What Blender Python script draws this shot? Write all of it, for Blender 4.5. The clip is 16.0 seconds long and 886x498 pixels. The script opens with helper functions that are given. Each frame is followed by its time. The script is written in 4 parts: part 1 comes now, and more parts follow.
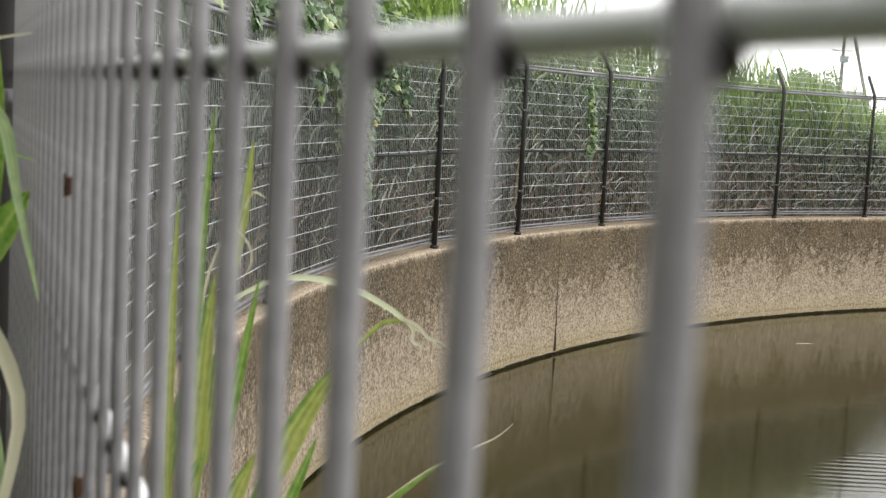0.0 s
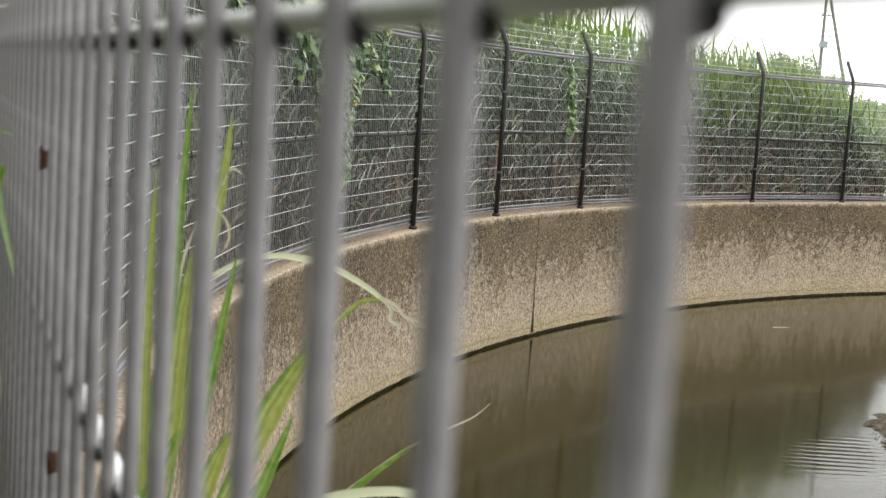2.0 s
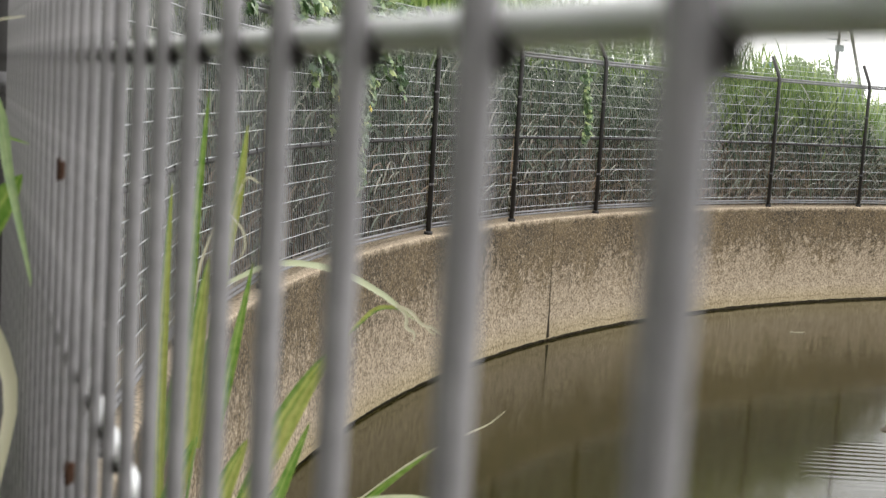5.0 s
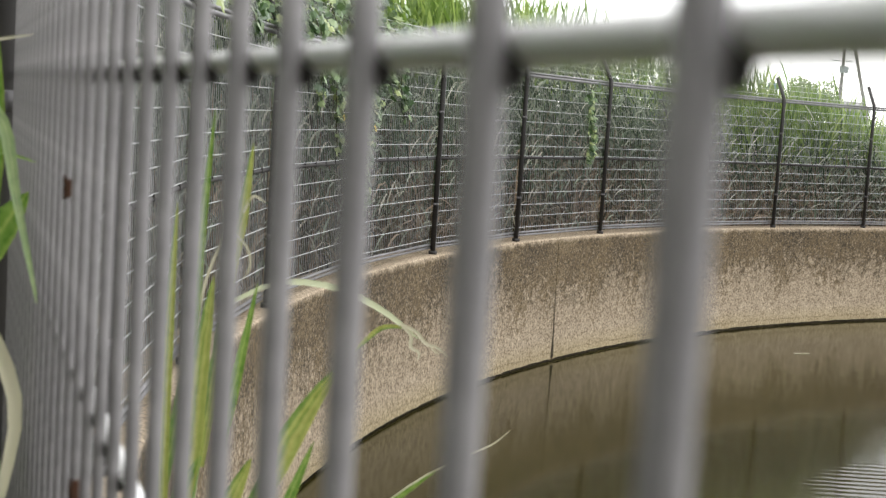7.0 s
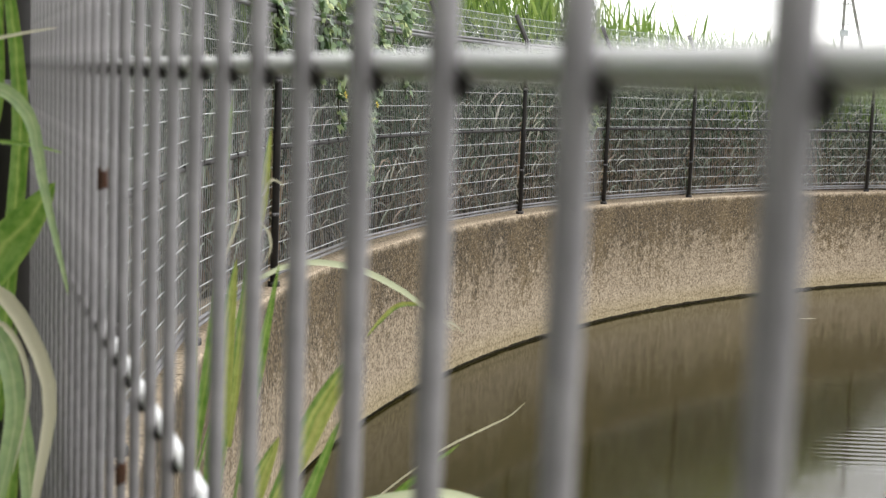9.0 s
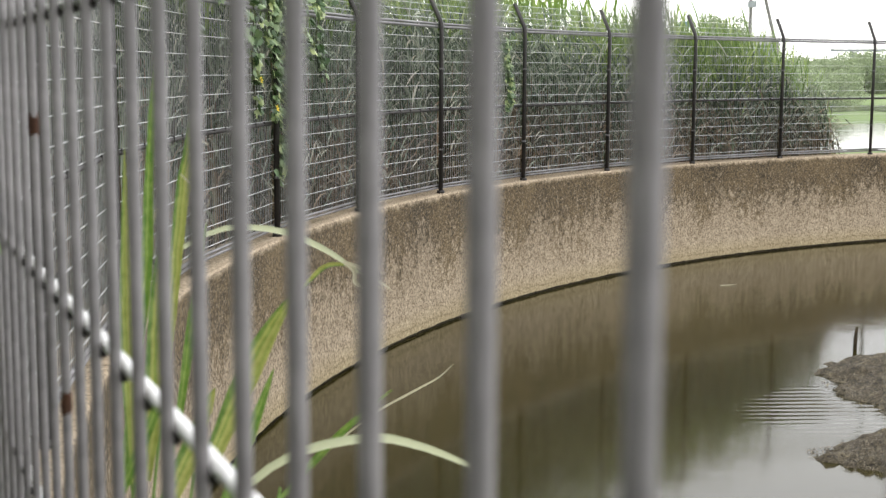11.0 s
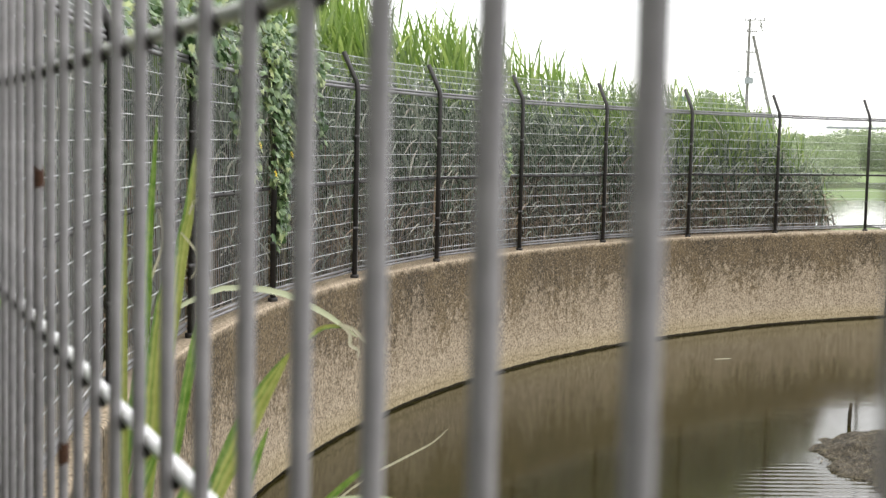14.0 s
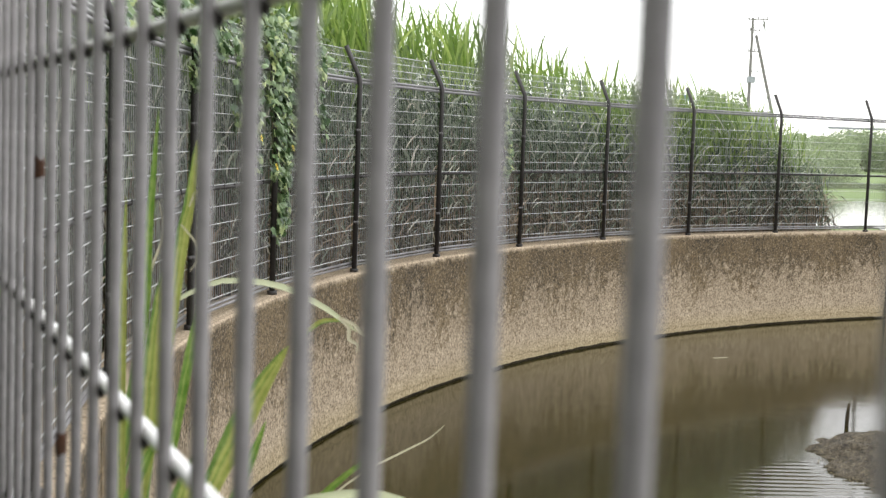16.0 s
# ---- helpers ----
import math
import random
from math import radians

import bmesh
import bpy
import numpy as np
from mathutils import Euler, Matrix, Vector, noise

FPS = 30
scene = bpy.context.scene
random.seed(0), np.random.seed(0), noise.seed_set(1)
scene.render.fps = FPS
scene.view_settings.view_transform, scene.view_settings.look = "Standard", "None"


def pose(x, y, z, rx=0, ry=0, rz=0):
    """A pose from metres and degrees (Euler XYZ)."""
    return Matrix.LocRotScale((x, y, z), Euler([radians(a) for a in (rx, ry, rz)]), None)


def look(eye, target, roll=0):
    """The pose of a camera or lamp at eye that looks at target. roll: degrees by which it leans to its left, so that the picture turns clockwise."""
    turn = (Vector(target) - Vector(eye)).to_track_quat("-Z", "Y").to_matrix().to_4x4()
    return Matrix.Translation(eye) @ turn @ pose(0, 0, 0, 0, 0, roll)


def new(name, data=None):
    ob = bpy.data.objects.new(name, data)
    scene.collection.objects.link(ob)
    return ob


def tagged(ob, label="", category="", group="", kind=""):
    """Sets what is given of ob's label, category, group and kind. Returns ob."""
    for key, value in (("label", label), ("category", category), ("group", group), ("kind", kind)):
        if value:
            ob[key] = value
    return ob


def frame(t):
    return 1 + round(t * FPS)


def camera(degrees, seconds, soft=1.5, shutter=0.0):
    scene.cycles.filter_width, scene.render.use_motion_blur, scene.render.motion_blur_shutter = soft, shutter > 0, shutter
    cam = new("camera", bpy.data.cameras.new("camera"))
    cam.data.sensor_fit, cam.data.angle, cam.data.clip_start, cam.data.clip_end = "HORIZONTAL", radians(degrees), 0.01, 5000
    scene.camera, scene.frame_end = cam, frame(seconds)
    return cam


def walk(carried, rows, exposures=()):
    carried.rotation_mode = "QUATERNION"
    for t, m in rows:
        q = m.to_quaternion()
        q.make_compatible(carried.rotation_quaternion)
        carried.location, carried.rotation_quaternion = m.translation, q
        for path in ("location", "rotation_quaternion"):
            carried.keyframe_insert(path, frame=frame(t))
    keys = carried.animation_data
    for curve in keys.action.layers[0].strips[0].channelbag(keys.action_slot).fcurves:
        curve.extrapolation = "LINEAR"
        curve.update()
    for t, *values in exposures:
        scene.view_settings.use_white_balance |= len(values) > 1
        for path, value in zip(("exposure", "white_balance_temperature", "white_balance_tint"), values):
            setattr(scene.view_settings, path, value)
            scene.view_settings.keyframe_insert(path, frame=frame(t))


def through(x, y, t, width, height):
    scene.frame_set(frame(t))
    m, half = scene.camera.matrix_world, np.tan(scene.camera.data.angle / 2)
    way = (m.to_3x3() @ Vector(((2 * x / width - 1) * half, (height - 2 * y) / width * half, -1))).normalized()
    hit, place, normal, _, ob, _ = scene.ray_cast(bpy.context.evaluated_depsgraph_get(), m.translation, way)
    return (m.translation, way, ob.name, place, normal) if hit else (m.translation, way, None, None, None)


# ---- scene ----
cam = camera(36.1, 16.0, soft=1.45)
cam.data.dof.use_dof = True
cam.data.dof.focus_distance = 12.0
cam.data.dof.aperture_fstop = 21.0
PATH = [
    (0.0, pose(0.0001, -0.0000, 1.3196, 83.911, -3.120, 0.000)),
    (0.5, pose(-0.0003, 0.0021, 1.3184, 83.542, -3.330, -0.184)),
    (1.0, pose(-0.0003, 0.0026, 1.3183, 83.447, -3.572, -0.437)),
    (1.5, pose(0.0005, 0.0016, 1.3181, 83.280, -3.804, -0.664)),
    (2.0, pose(0.0003, 0.0015, 1.3175, 83.163, -3.753, -0.845)),
    (2.5, pose(0.0012, 0.0006, 1.3183, 83.127, -3.808, -0.863)),
    (3.0, pose(0.0002, -0.0004, 1.3186, 83.112, -3.552, -0.451)),
    (5.5, pose(-0.0000, 0.0018, 1.3202, 83.545, -3.600, -0.180)),
    (6.0, pose(0.0007, 0.0001, 1.3196, 83.818, -3.675, -0.158)),
    (6.5, pose(0.0002, 0.0011, 1.3191, 84.033, -3.696, -0.154)),
    (7.0, pose(-0.0005, 0.0010, 1.3198, 84.154, -3.750, -0.008)),
    (7.5, pose(-0.0001, 0.0015, 1.3193, 84.172, -3.605, 0.237)),
    (8.0, pose(-0.0019, -0.0012, 1.3214, 84.089, -3.532, 0.558)),
    (8.5, pose(-0.0065, -0.0060, 1.3248, 83.609, -3.125, 0.728)),
    (9.0, pose(-0.0134, -0.0174, 1.3249, 83.062, -2.315, -0.027)),
    (9.5, pose(-0.0196, -0.0379, 1.3242, 82.635, -1.576, -1.041)),
    (9.7, pose(-0.0186, -0.0443, 1.3180, 82.352, -1.698, -2.127)),
    (11.8, pose(-0.0153, -0.0586, 1.2967, 82.880, -0.141, -3.611)),
    (12.0, pose(-0.0158, -0.0613, 1.2979, 83.664, -0.335, -3.701)),
    (12.5, pose(-0.0160, -0.0604, 1.2964, 84.925, -0.880, -4.077)),
    (13.0, pose(-0.0170, -0.0615, 1.2960, 85.387, -1.116, -4.267)),
    (13.5, pose(-0.0176, -0.0627, 1.2953, 85.523, -1.218, -3.904)),
    (14.0, pose(-0.0177, -0.0605, 1.2932, 85.363, -1.363, -3.647)),
    (14.5, pose(-0.0176, -0.0606, 1.2936, 85.203, -1.600, -3.547)),
    (15.0, pose(-0.0177, -0.0604, 1.2932, 85.176, -1.866, -3.497)),
    (15.5, pose(-0.0181, -0.0603, 1.2928, 85.184, -2.003, -3.565)),
    (16.0, pose(-0.0177, -0.0604, 1.2932, 85.163, -2.093, -3.588)),
]
walk(cam, PATH, exposures=[(0.0, -0.1), (16.0, -0.1)])

# ---- overcast daylight ----
world = bpy.data.worlds.new("overcast_sky")
scene.world = world
world.use_nodes = True
wt = world.node_tree
wt.nodes.clear()
sky = wt.nodes.new("ShaderNodeTexSky")
sky.sky_type = "NISHITA"
sky.sun_disc = False
sky.sun_elevation = radians(83)
sky.sun_rotation = radians(37)
bg_sky = wt.nodes.new("ShaderNodeBackground")
bg_sky.inputs["Strength"].default_value = 0.05
wt.links.new(sky.outputs["Color"], bg_sky.inputs["Color"])
bg_cloud = wt.nodes.new("ShaderNodeBackground")
bg_cloud.inputs["Color"].default_value = (1.0, 0.985, 0.975, 1)
# an overcast sky is brightest overhead
wtc = wt.nodes.new("ShaderNodeTexCoord")
wsep = wt.nodes.new("ShaderNodeSeparateXYZ")
wt.links.new(wtc.outputs["Generated"], wsep.inputs[0])
wup = wt.nodes.new("ShaderNodeMapRange")
wup.inputs["From Min"].default_value = 0.0
wup.inputs["From Max"].default_value = 1.0
wup.inputs["To Min"].default_value = 2.15
wup.inputs["To Max"].default_value = 2.45
wt.links.new(wsep.outputs["Z"], wup.inputs["Value"])
wt.links.new(wup.outputs["Result"], bg_cloud.inputs["Strength"])
both = wt.nodes.new("ShaderNodeAddShader")
wout = wt.nodes.new("ShaderNodeOutputWorld")
wt.links.new(bg_sky.outputs[0], both.inputs[0])
wt.links.new(bg_cloud.outputs[0], both.inputs[1])
wt.links.new(both.outputs[0], wout.inputs["Surface"])

sun_data = bpy.data.lights.new("sun", "SUN")
sun_data.energy = 1.0
sun_data.angle = radians(24)
sun_data.color = (1.0, 0.96, 0.9)
sun = new("sun", sun_data)
sun.matrix_world = look((7, 12, 40), (4, 8, 0))

# ---- the ring: fence and wall round the pond ----
CX, CY, RING = 14.89, 6.362, 16.114
WATER = -1.376
TOP = 1.75
STEP = 7.11


def ring(theta, r=0.0, z=0.0):
    """A point of the ring at that angle, r metres outside the fence line."""
    a = radians(theta)
    return Vector((CX + (RING + r) * math.cos(a), CY + (RING + r) * math.sin(a), z))


def bay(k):
    """The ring's angle at post k; fractions lie between posts."""
    return 172.13 - STEP * k


# ---- materials ----
def material(name):
    m = bpy.data.materials.new(name)
    m.use_nodes = True
    nt = m.node_tree
    nt.nodes.clear()
    out = nt.nodes.new("ShaderNodeOutputMaterial")
    bsdf = nt.nodes.new("ShaderNodeBsdfPrincipled")
    nt.links.new(bsdf.outputs[0], out.inputs[0])
    return m, nt, bsdf


def node(nt, kind, **inputs):
    n = nt.nodes.new(kind)
    for key, value in inputs.items():
        n.inputs[key.replace("_", " ")].default_value = value
    return n


def coords(nt, scale=(1, 1, 1)):
    tc = nt.nodes.new("ShaderNodeTexCoord")
    mp = nt.nodes.new("ShaderNodeMapping")
    mp.inputs["Scale"].default_value = scale
    nt.links.new(tc.outputs["Object"], mp.inputs["Vector"])
    return mp.outputs["Vector"]


def noise_tex(nt, vec, scale, detail=4.0, rough=0.55):
    n = node(nt, "ShaderNodeTexNoise", Scale=scale, Detail=detail, Roughness=rough)
    nt.links.new(vec, n.inputs["Vector"])
    return n.outputs["Fac"]


def ramp(nt, fac, stops):
    n = nt.nodes.new("ShaderNodeValToRGB")
    els = n.color_ramp.elements
    while len(els) < len(stops):
        els.new(0.5)
    for e, (p, c) in zip(els, stops):
        e.position = p
        e.color = (*c, 1) if len(c) == 3 else c
    nt.links.new(fac, n.inputs["Fac"])
    return n.outputs["Color"]


def mix(nt, fac, a, b, blend="MIX"):
    n = nt.nodes.new("ShaderNodeMix")
    n.data_type, n.blend_type = "RGBA", blend
    for sock, v in ((n.inputs[0], fac), (n.inputs[6], a), (n.inputs[7], b)):
        if isinstance(v, (int, float)):
            sock.default_value = v
        elif isinstance(v, tuple):
            sock.default_value = (*v, 1)
        else:
            nt.links.new(v, sock)
    return n.outputs[2]


def math_node(nt, op, a, b=0.0):
    n = nt.nodes.new("ShaderNodeMath")
    n.operation = op
    for sock, v in ((n.inputs[0], a), (n.inputs[1], b)):
        if isinstance(v, (int, float)):
            sock.default_value = v
        else:
            nt.links.new(v, sock)
    return n.outputs[0]


def bump(nt, bsdf, height, strength, distance):
    n = node(nt, "ShaderNodeBump", Strength=strength, Distance=distance)
    nt.links.new(height, n.inputs["Height"])
    nt.links.new(n.outputs[0], bsdf.inputs["Normal"])


def painted_steel(name, dark, light, rough, metal=0.0, scale=60.0):
    m, nt, b = material(name)
    v = coords(nt)
    f = noise_tex(nt, v, scale)
    g = noise_tex(nt, v, scale * 0.12)
    c = ramp(nt, mix(nt, 0.5, f, g), [(0.35, dark), (0.68, light)])
    nt.links.new(c, b.inputs["Base Color"])
    b.inputs["Roughness"].default_value = rough
    b.inputs["Metallic"].default_value = metal
    bump(nt, b, f, 0.15, 0.002)
    return m


# near mesh: shade is put into the uprights' colour, top light into the cross wires'
SHADED_ZINC = painted_steel("weathered_shaded_wire", (0.125, 0.118, 0.118), (0.245, 0.232, 0.232), 0.5, 0.1, 90)
TOPLIT_ZINC = painted_steel("toplit_galvanised_wire", (0.74, 0.74, 0.74), (0.90, 0.90, 0.90), 0.38, 0.1, 90)
WIRE = painted_steel("weathered_galvanised_wire", (0.46, 0.475, 0.475), (0.68, 0.70, 0.70), 0.40, 0.25, 40)
FINE_WIRE = painted_steel("dull_galvanised_wire", (0.215, 0.22, 0.215), (0.37, 0.375, 0.37), 0.5, 0.1, 40)
BROWN = painted_steel("dark_brown_painted_steel", (0.016, 0.014, 0.013), (0.034, 0.030, 0.028), 0.55, 0.0, 30)
RAIL = painted_steel("weathered_steel_rail", (0.15, 0.148, 0.15), (0.31, 0.305, 0.31), 0.45, 0.3, 30)
CLAMP = painted_steel("dull_steel_clamp", (0.07, 0.066, 0.066), (0.16, 0.155, 0.155), 0.5, 0.2, 60)
RUST = painted_steel("rust", (0.028, 0.012, 0.006), (0.10, 0.04, 0.018), 0.9, 0.0, 900)


def concrete():
    m, nt, b = material("stained_concrete")
    v = coords(nt)
    tc = nt.nodes.new("ShaderNodeTexCoord")
    sep = nt.nodes.new("ShaderNodeSeparateXYZ")
    nt.links.new(tc.outputs["Object"], sep.inputs[0])
    z = sep.outputs["Z"]
    grain = noise_tex(nt, v, 52, 3, 0.75)
    spots = noise_tex(nt, coords(nt, (1, 1, 0.9)), 47, 3.0, 0.7)
    patch = noise_tex(nt, v, 1.3, 4, 0.6)
    streak = noise_tex(nt, coords(nt, (1, 1, 0.10)), 6, 5, 0.65)
    base = ramp(nt, grain, [(0.3, (0.23, 0.187, 0.132)), (0.7, (0.61, 0.505, 0.38))])
    base = mix(nt, 0.5, base, ramp(nt, patch, [(0.35, (0.38, 0.30, 0.205)), (0.65, (0.57, 0.465, 0.335))]))
    # algae hangs in a ragged band under the coping and thins out downwards
    h = math_node(nt, "ADD", z, math_node(nt, "MULTIPLY", math_node(nt, "SUBTRACT", streak, 0.5), 0.5))
    h = math_node(nt, "ADD", h, math_node(nt, "MULTIPLY", math_node(nt, "SUBTRACT", patch, 0.5), 1.3))
    h = math_node(nt, "ADD", h, math_node(nt, "MULTIPLY", math_node(nt, "SUBTRACT", noise_tex(nt, coords(nt, (1, 1, 0.85)), 12, 4, 0.72), 0.5), 1.6))
    h = math_node(nt, "ADD", math_node(nt, "MULTIPLY", h, 0.7), 1.0)
    band = ramp(nt, h, [(0.14, (0, 0, 0)), (0.36, (0.30, 0.30, 0.30)), (0.52, (0.52, 0.52, 0.52)), (0.66, (0.84, 0.84, 0.84)), (0.85, (1, 1, 1))])
    coping = ramp(nt, math_node(nt, "ADD", math_node(nt, "MULTIPLY", z, 10.0), math_node(nt, "MULTIPLY", streak, 1.3)), [(0.08, (1, 1, 1)), (0.5, (0.15, 0.15, 0.15))])
    # speckle is dense where the band is strong
    edge = math_node(nt, "ADD", math_node(nt, "MULTIPLY", band, 0.26), 0.385)
    speck = math_node(nt, "MULTIPLY", math_node(nt, "SUBTRACT", edge, math_node(nt, "MULTIPLY", spots, 1.0)), 9.0)
    n = nt.nodes.new("ShaderNodeClamp")
    nt.links.new(speck, n.inputs[0])
    fac = math_node(nt, "MULTIPLY", math_node(nt, "ADD", math_node(nt, "MULTIPLY", n.outputs[0], 0.62), math_node(nt, "MULTIPLY", band, 0.46)), coping)
    algae = ramp(nt, mix(nt, 0.72, patch, noise_tex(nt, v, 36, 4, 0.8)), [(0.43, (0.022, 0.016, 0.006)), (0.5, (0.08, 0.055, 0.025)), (0.57, (0.16, 0.115, 0.058))])
    # lichen flecks of two sizes over the whole face, pale grit between them
    fleck = ramp(nt, noise_tex(nt, v, 37, 4, 0.78), [(0.42, (0.30, 0.265, 0.21)), (0.49, (0.86, 0.85, 0.83)), (0.56, (1, 1, 1)), (0.64, (1.5, 1.47, 1.40))])
    base = mix(nt, 0.85, base, fleck, "MULTIPLY")
    col = mix(nt, fac, base, algae)
    grit = ramp(nt, noise_tex(nt, v, 52, 3, 0.8), [(0.56, (0, 0, 0)), (0.66, (1, 1, 1))])
    col = mix(nt, math_node(nt, "MULTIPLY", grit, 0.20), col, (0.46, 0.38, 0.26))
    # a yellow-green rim in the splash zone
    rim = ramp(nt, math_node(nt, "ADD", math_node(nt, "ADD", z, 1.6), math_node(nt, "MULTIPLY", spots, 0.12)), [(0.34, (1, 1, 1)), (0.56, (0, 0, 0))])
    col = mix(nt, math_node(nt, "MULTIPLY", math_node(nt, "MULTIPLY", rim, spots), 0.75), col, (0.34, 0.27, 0.11))
    # a broken line of grime that old water levels left above the foot
    tide = math_node(nt, "ADD", math_node(nt, "ADD", z, -WATER - 0.10), math_node(nt, "MULTIPLY", math_node(nt, "SUBTRACT", noise_tex(nt, coords(nt, (1, 1, 0.3)), 5, 6, 0.75), 0.5), 0.16))
    line = ramp(nt, math_node(nt, "ABSOLUTE", tide), [(0.0, (1, 1, 1)), (0.016, (0, 0, 0))])
    col = mix(nt, math_node(nt, "MULTIPLY", math_node(nt, "MULTIPLY", line, ramp(nt, spots, [(0.42, (0, 0, 0)), (0.52, (1, 1, 1))])), 0.6), col, (0.10, 0.075, 0.03))
    nt.links.new(col, b.inputs["Base Color"])
    b.inputs["Roughness"].default_value = 0.9
    bump(nt, b, mix(nt, 0.5, grain, spots), 0.5, 0.01)
    return m


CONCRETE = concrete()


def wet_concrete():
    m, nt, b = material("wet_dark_concrete")
    f = noise_tex(nt, coords(nt), 20)
    nt.links.new(ramp(nt, f, [(0.3, (0.022, 0.018, 0.012)), (0.7, (0.07, 0.056, 0.036))]), b.inputs["Base Color"])
    b.inputs["Roughness"].default_value = 0.85
    b.inputs["Specular IOR Level"].default_value = 0.15
    bump(nt, b, f, 0.5, 0.01)
    return m


WET = wet_concrete()


def leaf_material(name, stops, rough=0.5, through=0.35):
    m, nt, b = material(name)
    geo = nt.nodes.new("ShaderNodeNewGeometry")
    vein = noise_tex(nt, coords(nt), 25, 2)
    f = math_node(nt, "ADD", math_node(nt, "MULTIPLY", geo.outputs["Random Per Island"], 0.85), math_node(nt, "MULTIPLY", vein, 0.15))
    col = ramp(nt, f, stops)
    nt.links.new(col, b.inputs["Base Color"])
    b.inputs["Roughness"].default_value = rough
    tr = nt.nodes.new("ShaderNodeBsdfTranslucent")
    nt.links.new(col, tr.inputs["Color"])
    ms = nt.nodes.new("ShaderNodeMixShader")
    ms.inputs[0].default_value = through
    out = next(n for n in nt.nodes if n.type == "OUTPUT_MATERIAL")
    nt.links.new(b.outputs[0], ms.inputs[1])
    nt.links.new(tr.outputs[0], ms.inputs[2])
    nt.links.new(ms.outputs[0], out.inputs[0])
    return m


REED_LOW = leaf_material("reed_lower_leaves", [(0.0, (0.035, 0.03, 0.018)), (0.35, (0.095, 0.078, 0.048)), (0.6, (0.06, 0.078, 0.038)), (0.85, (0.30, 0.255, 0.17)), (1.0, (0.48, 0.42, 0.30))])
# the two darkest tones carry the shade deep inside the reed stand
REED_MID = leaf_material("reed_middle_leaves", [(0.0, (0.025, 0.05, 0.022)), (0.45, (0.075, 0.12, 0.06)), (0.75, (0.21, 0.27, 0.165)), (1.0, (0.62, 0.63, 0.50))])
BENT = leaf_material("bleached_reed_leaves", [(0.0, (0.22, 0.28, 0.18)), (0.5, (0.40, 0.45, 0.34)), (0.8, (0.50, 0.47, 0.36)), (1.0, (0.66, 0.66, 0.56))], 0.35, 0.25)
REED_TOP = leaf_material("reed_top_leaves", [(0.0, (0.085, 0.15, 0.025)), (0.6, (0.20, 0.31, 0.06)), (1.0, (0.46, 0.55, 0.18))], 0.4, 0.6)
# near-black low end paints the shaded gaps between vine leaves
VINE = leaf_material("vine_leaves", [(0.0, (0.015, 0.04, 0.012)), (0.35, (0.07, 0.135, 0.045)), (0.75, (0.24, 0.33, 0.155)), (1.0, (0.50, 0.55, 0.22))], 0.3, 0.2)
BLADE = leaf_material("fresh_grass_blade", [(0.0, (0.12, 0.23, 0.035)), (0.6, (0.18, 0.30, 0.06)), (1.0, (0.30, 0.37, 0.10))], 0.4, 0.45)
# distance haze is mixed into this paler leaf colour
HAZE_GREEN = leaf_material("haze_tinted_foliage", [(0.0, (0.24, 0.30, 0.16)), (0.6, (0.31, 0.38, 0.21)), (1.0, (0.40, 0.46, 0.29))], 0.8, 0.4)
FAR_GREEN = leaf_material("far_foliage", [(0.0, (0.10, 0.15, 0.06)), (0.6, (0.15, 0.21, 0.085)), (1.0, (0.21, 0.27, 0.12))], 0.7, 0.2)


def water_material():
    m, nt, b = material("murky_pond_water")
    v = coords(nt)
    f = noise_tex(nt, v, 0.35, 3)
    nt.links.new(ramp(nt, f, [(0.3, (0.023, 0.020, 0.0065)), (0.7, (0.036, 0.031, 0.010))]), b.inputs["Base Color"])
    b.inputs["Roughness"].default_value = 0.09
    b.inputs["IOR"].default_value = 1.34
    # long low swell everywhere, rings of small waves off the mud bank
    tc = nt.nodes.new("ShaderNodeTexCoord")
    far = nt.nodes.new("ShaderNodeVectorMath")
    far.operation = "DISTANCE"
    nt.links.new(tc.outputs["Object"], far.inputs[0])
    far.inputs[1].default_value = (3.75, 10.3, WATER)
    near_bank = ramp(nt, math_node(nt, "MULTIPLY", far.outputs["Value"], 0.5), [(0.0, (1, 1, 1)), (0.25, (0.5, 0.5, 0.5)), (0.45, (0, 0, 0))])
    wave = node(nt, "ShaderNodeTexWave", Scale=2.6, Distortion=1.4, Detail=2.0)
    wave.bands_direction = "Y"
    nt.links.new(v, wave.inputs["Vector"])
    ripples = math_node(nt, "MULTIPLY", wave.outputs["Fac"], math_node(nt, "MULTIPLY", near_bank, 0.10))
    swell = math_node(nt, "ADD", noise_tex(nt, v, 1.2, 2), math_node(nt, "MULTIPLY", noise_tex(nt, v, 9, 3), 0.2))
    bump(nt, b, math_node(nt, "ADD", ripples, math_node(nt, "MULTIPLY", swell, 0.09)), 0.6, 0.05)
    return m


POND = water_material()


def ground_material():
    m, nt, b = material("rough_grass_ground")
    v = coords(nt)
    f = noise_tex(nt, v, 3, 6, 0.7)
    g = noise_tex(nt, v, 0.05, 3)
    nt.links.new(mix(nt, 0.5, ramp(nt, f, [(0.3, (0.07, 0.12, 0.03)), (0.7, (0.17, 0.23, 0.07))]), ramp(nt, g, [(0.35, (0.10, 0.16, 0.045)), (0.65, (0.20, 0.27, 0.10))])), b.inputs["Base Color"])
    b.inputs["Roughness"].default_value = 0.9
    bump(nt, b, f, 0.8, 0.05)
    return m


GROUND = ground_material()


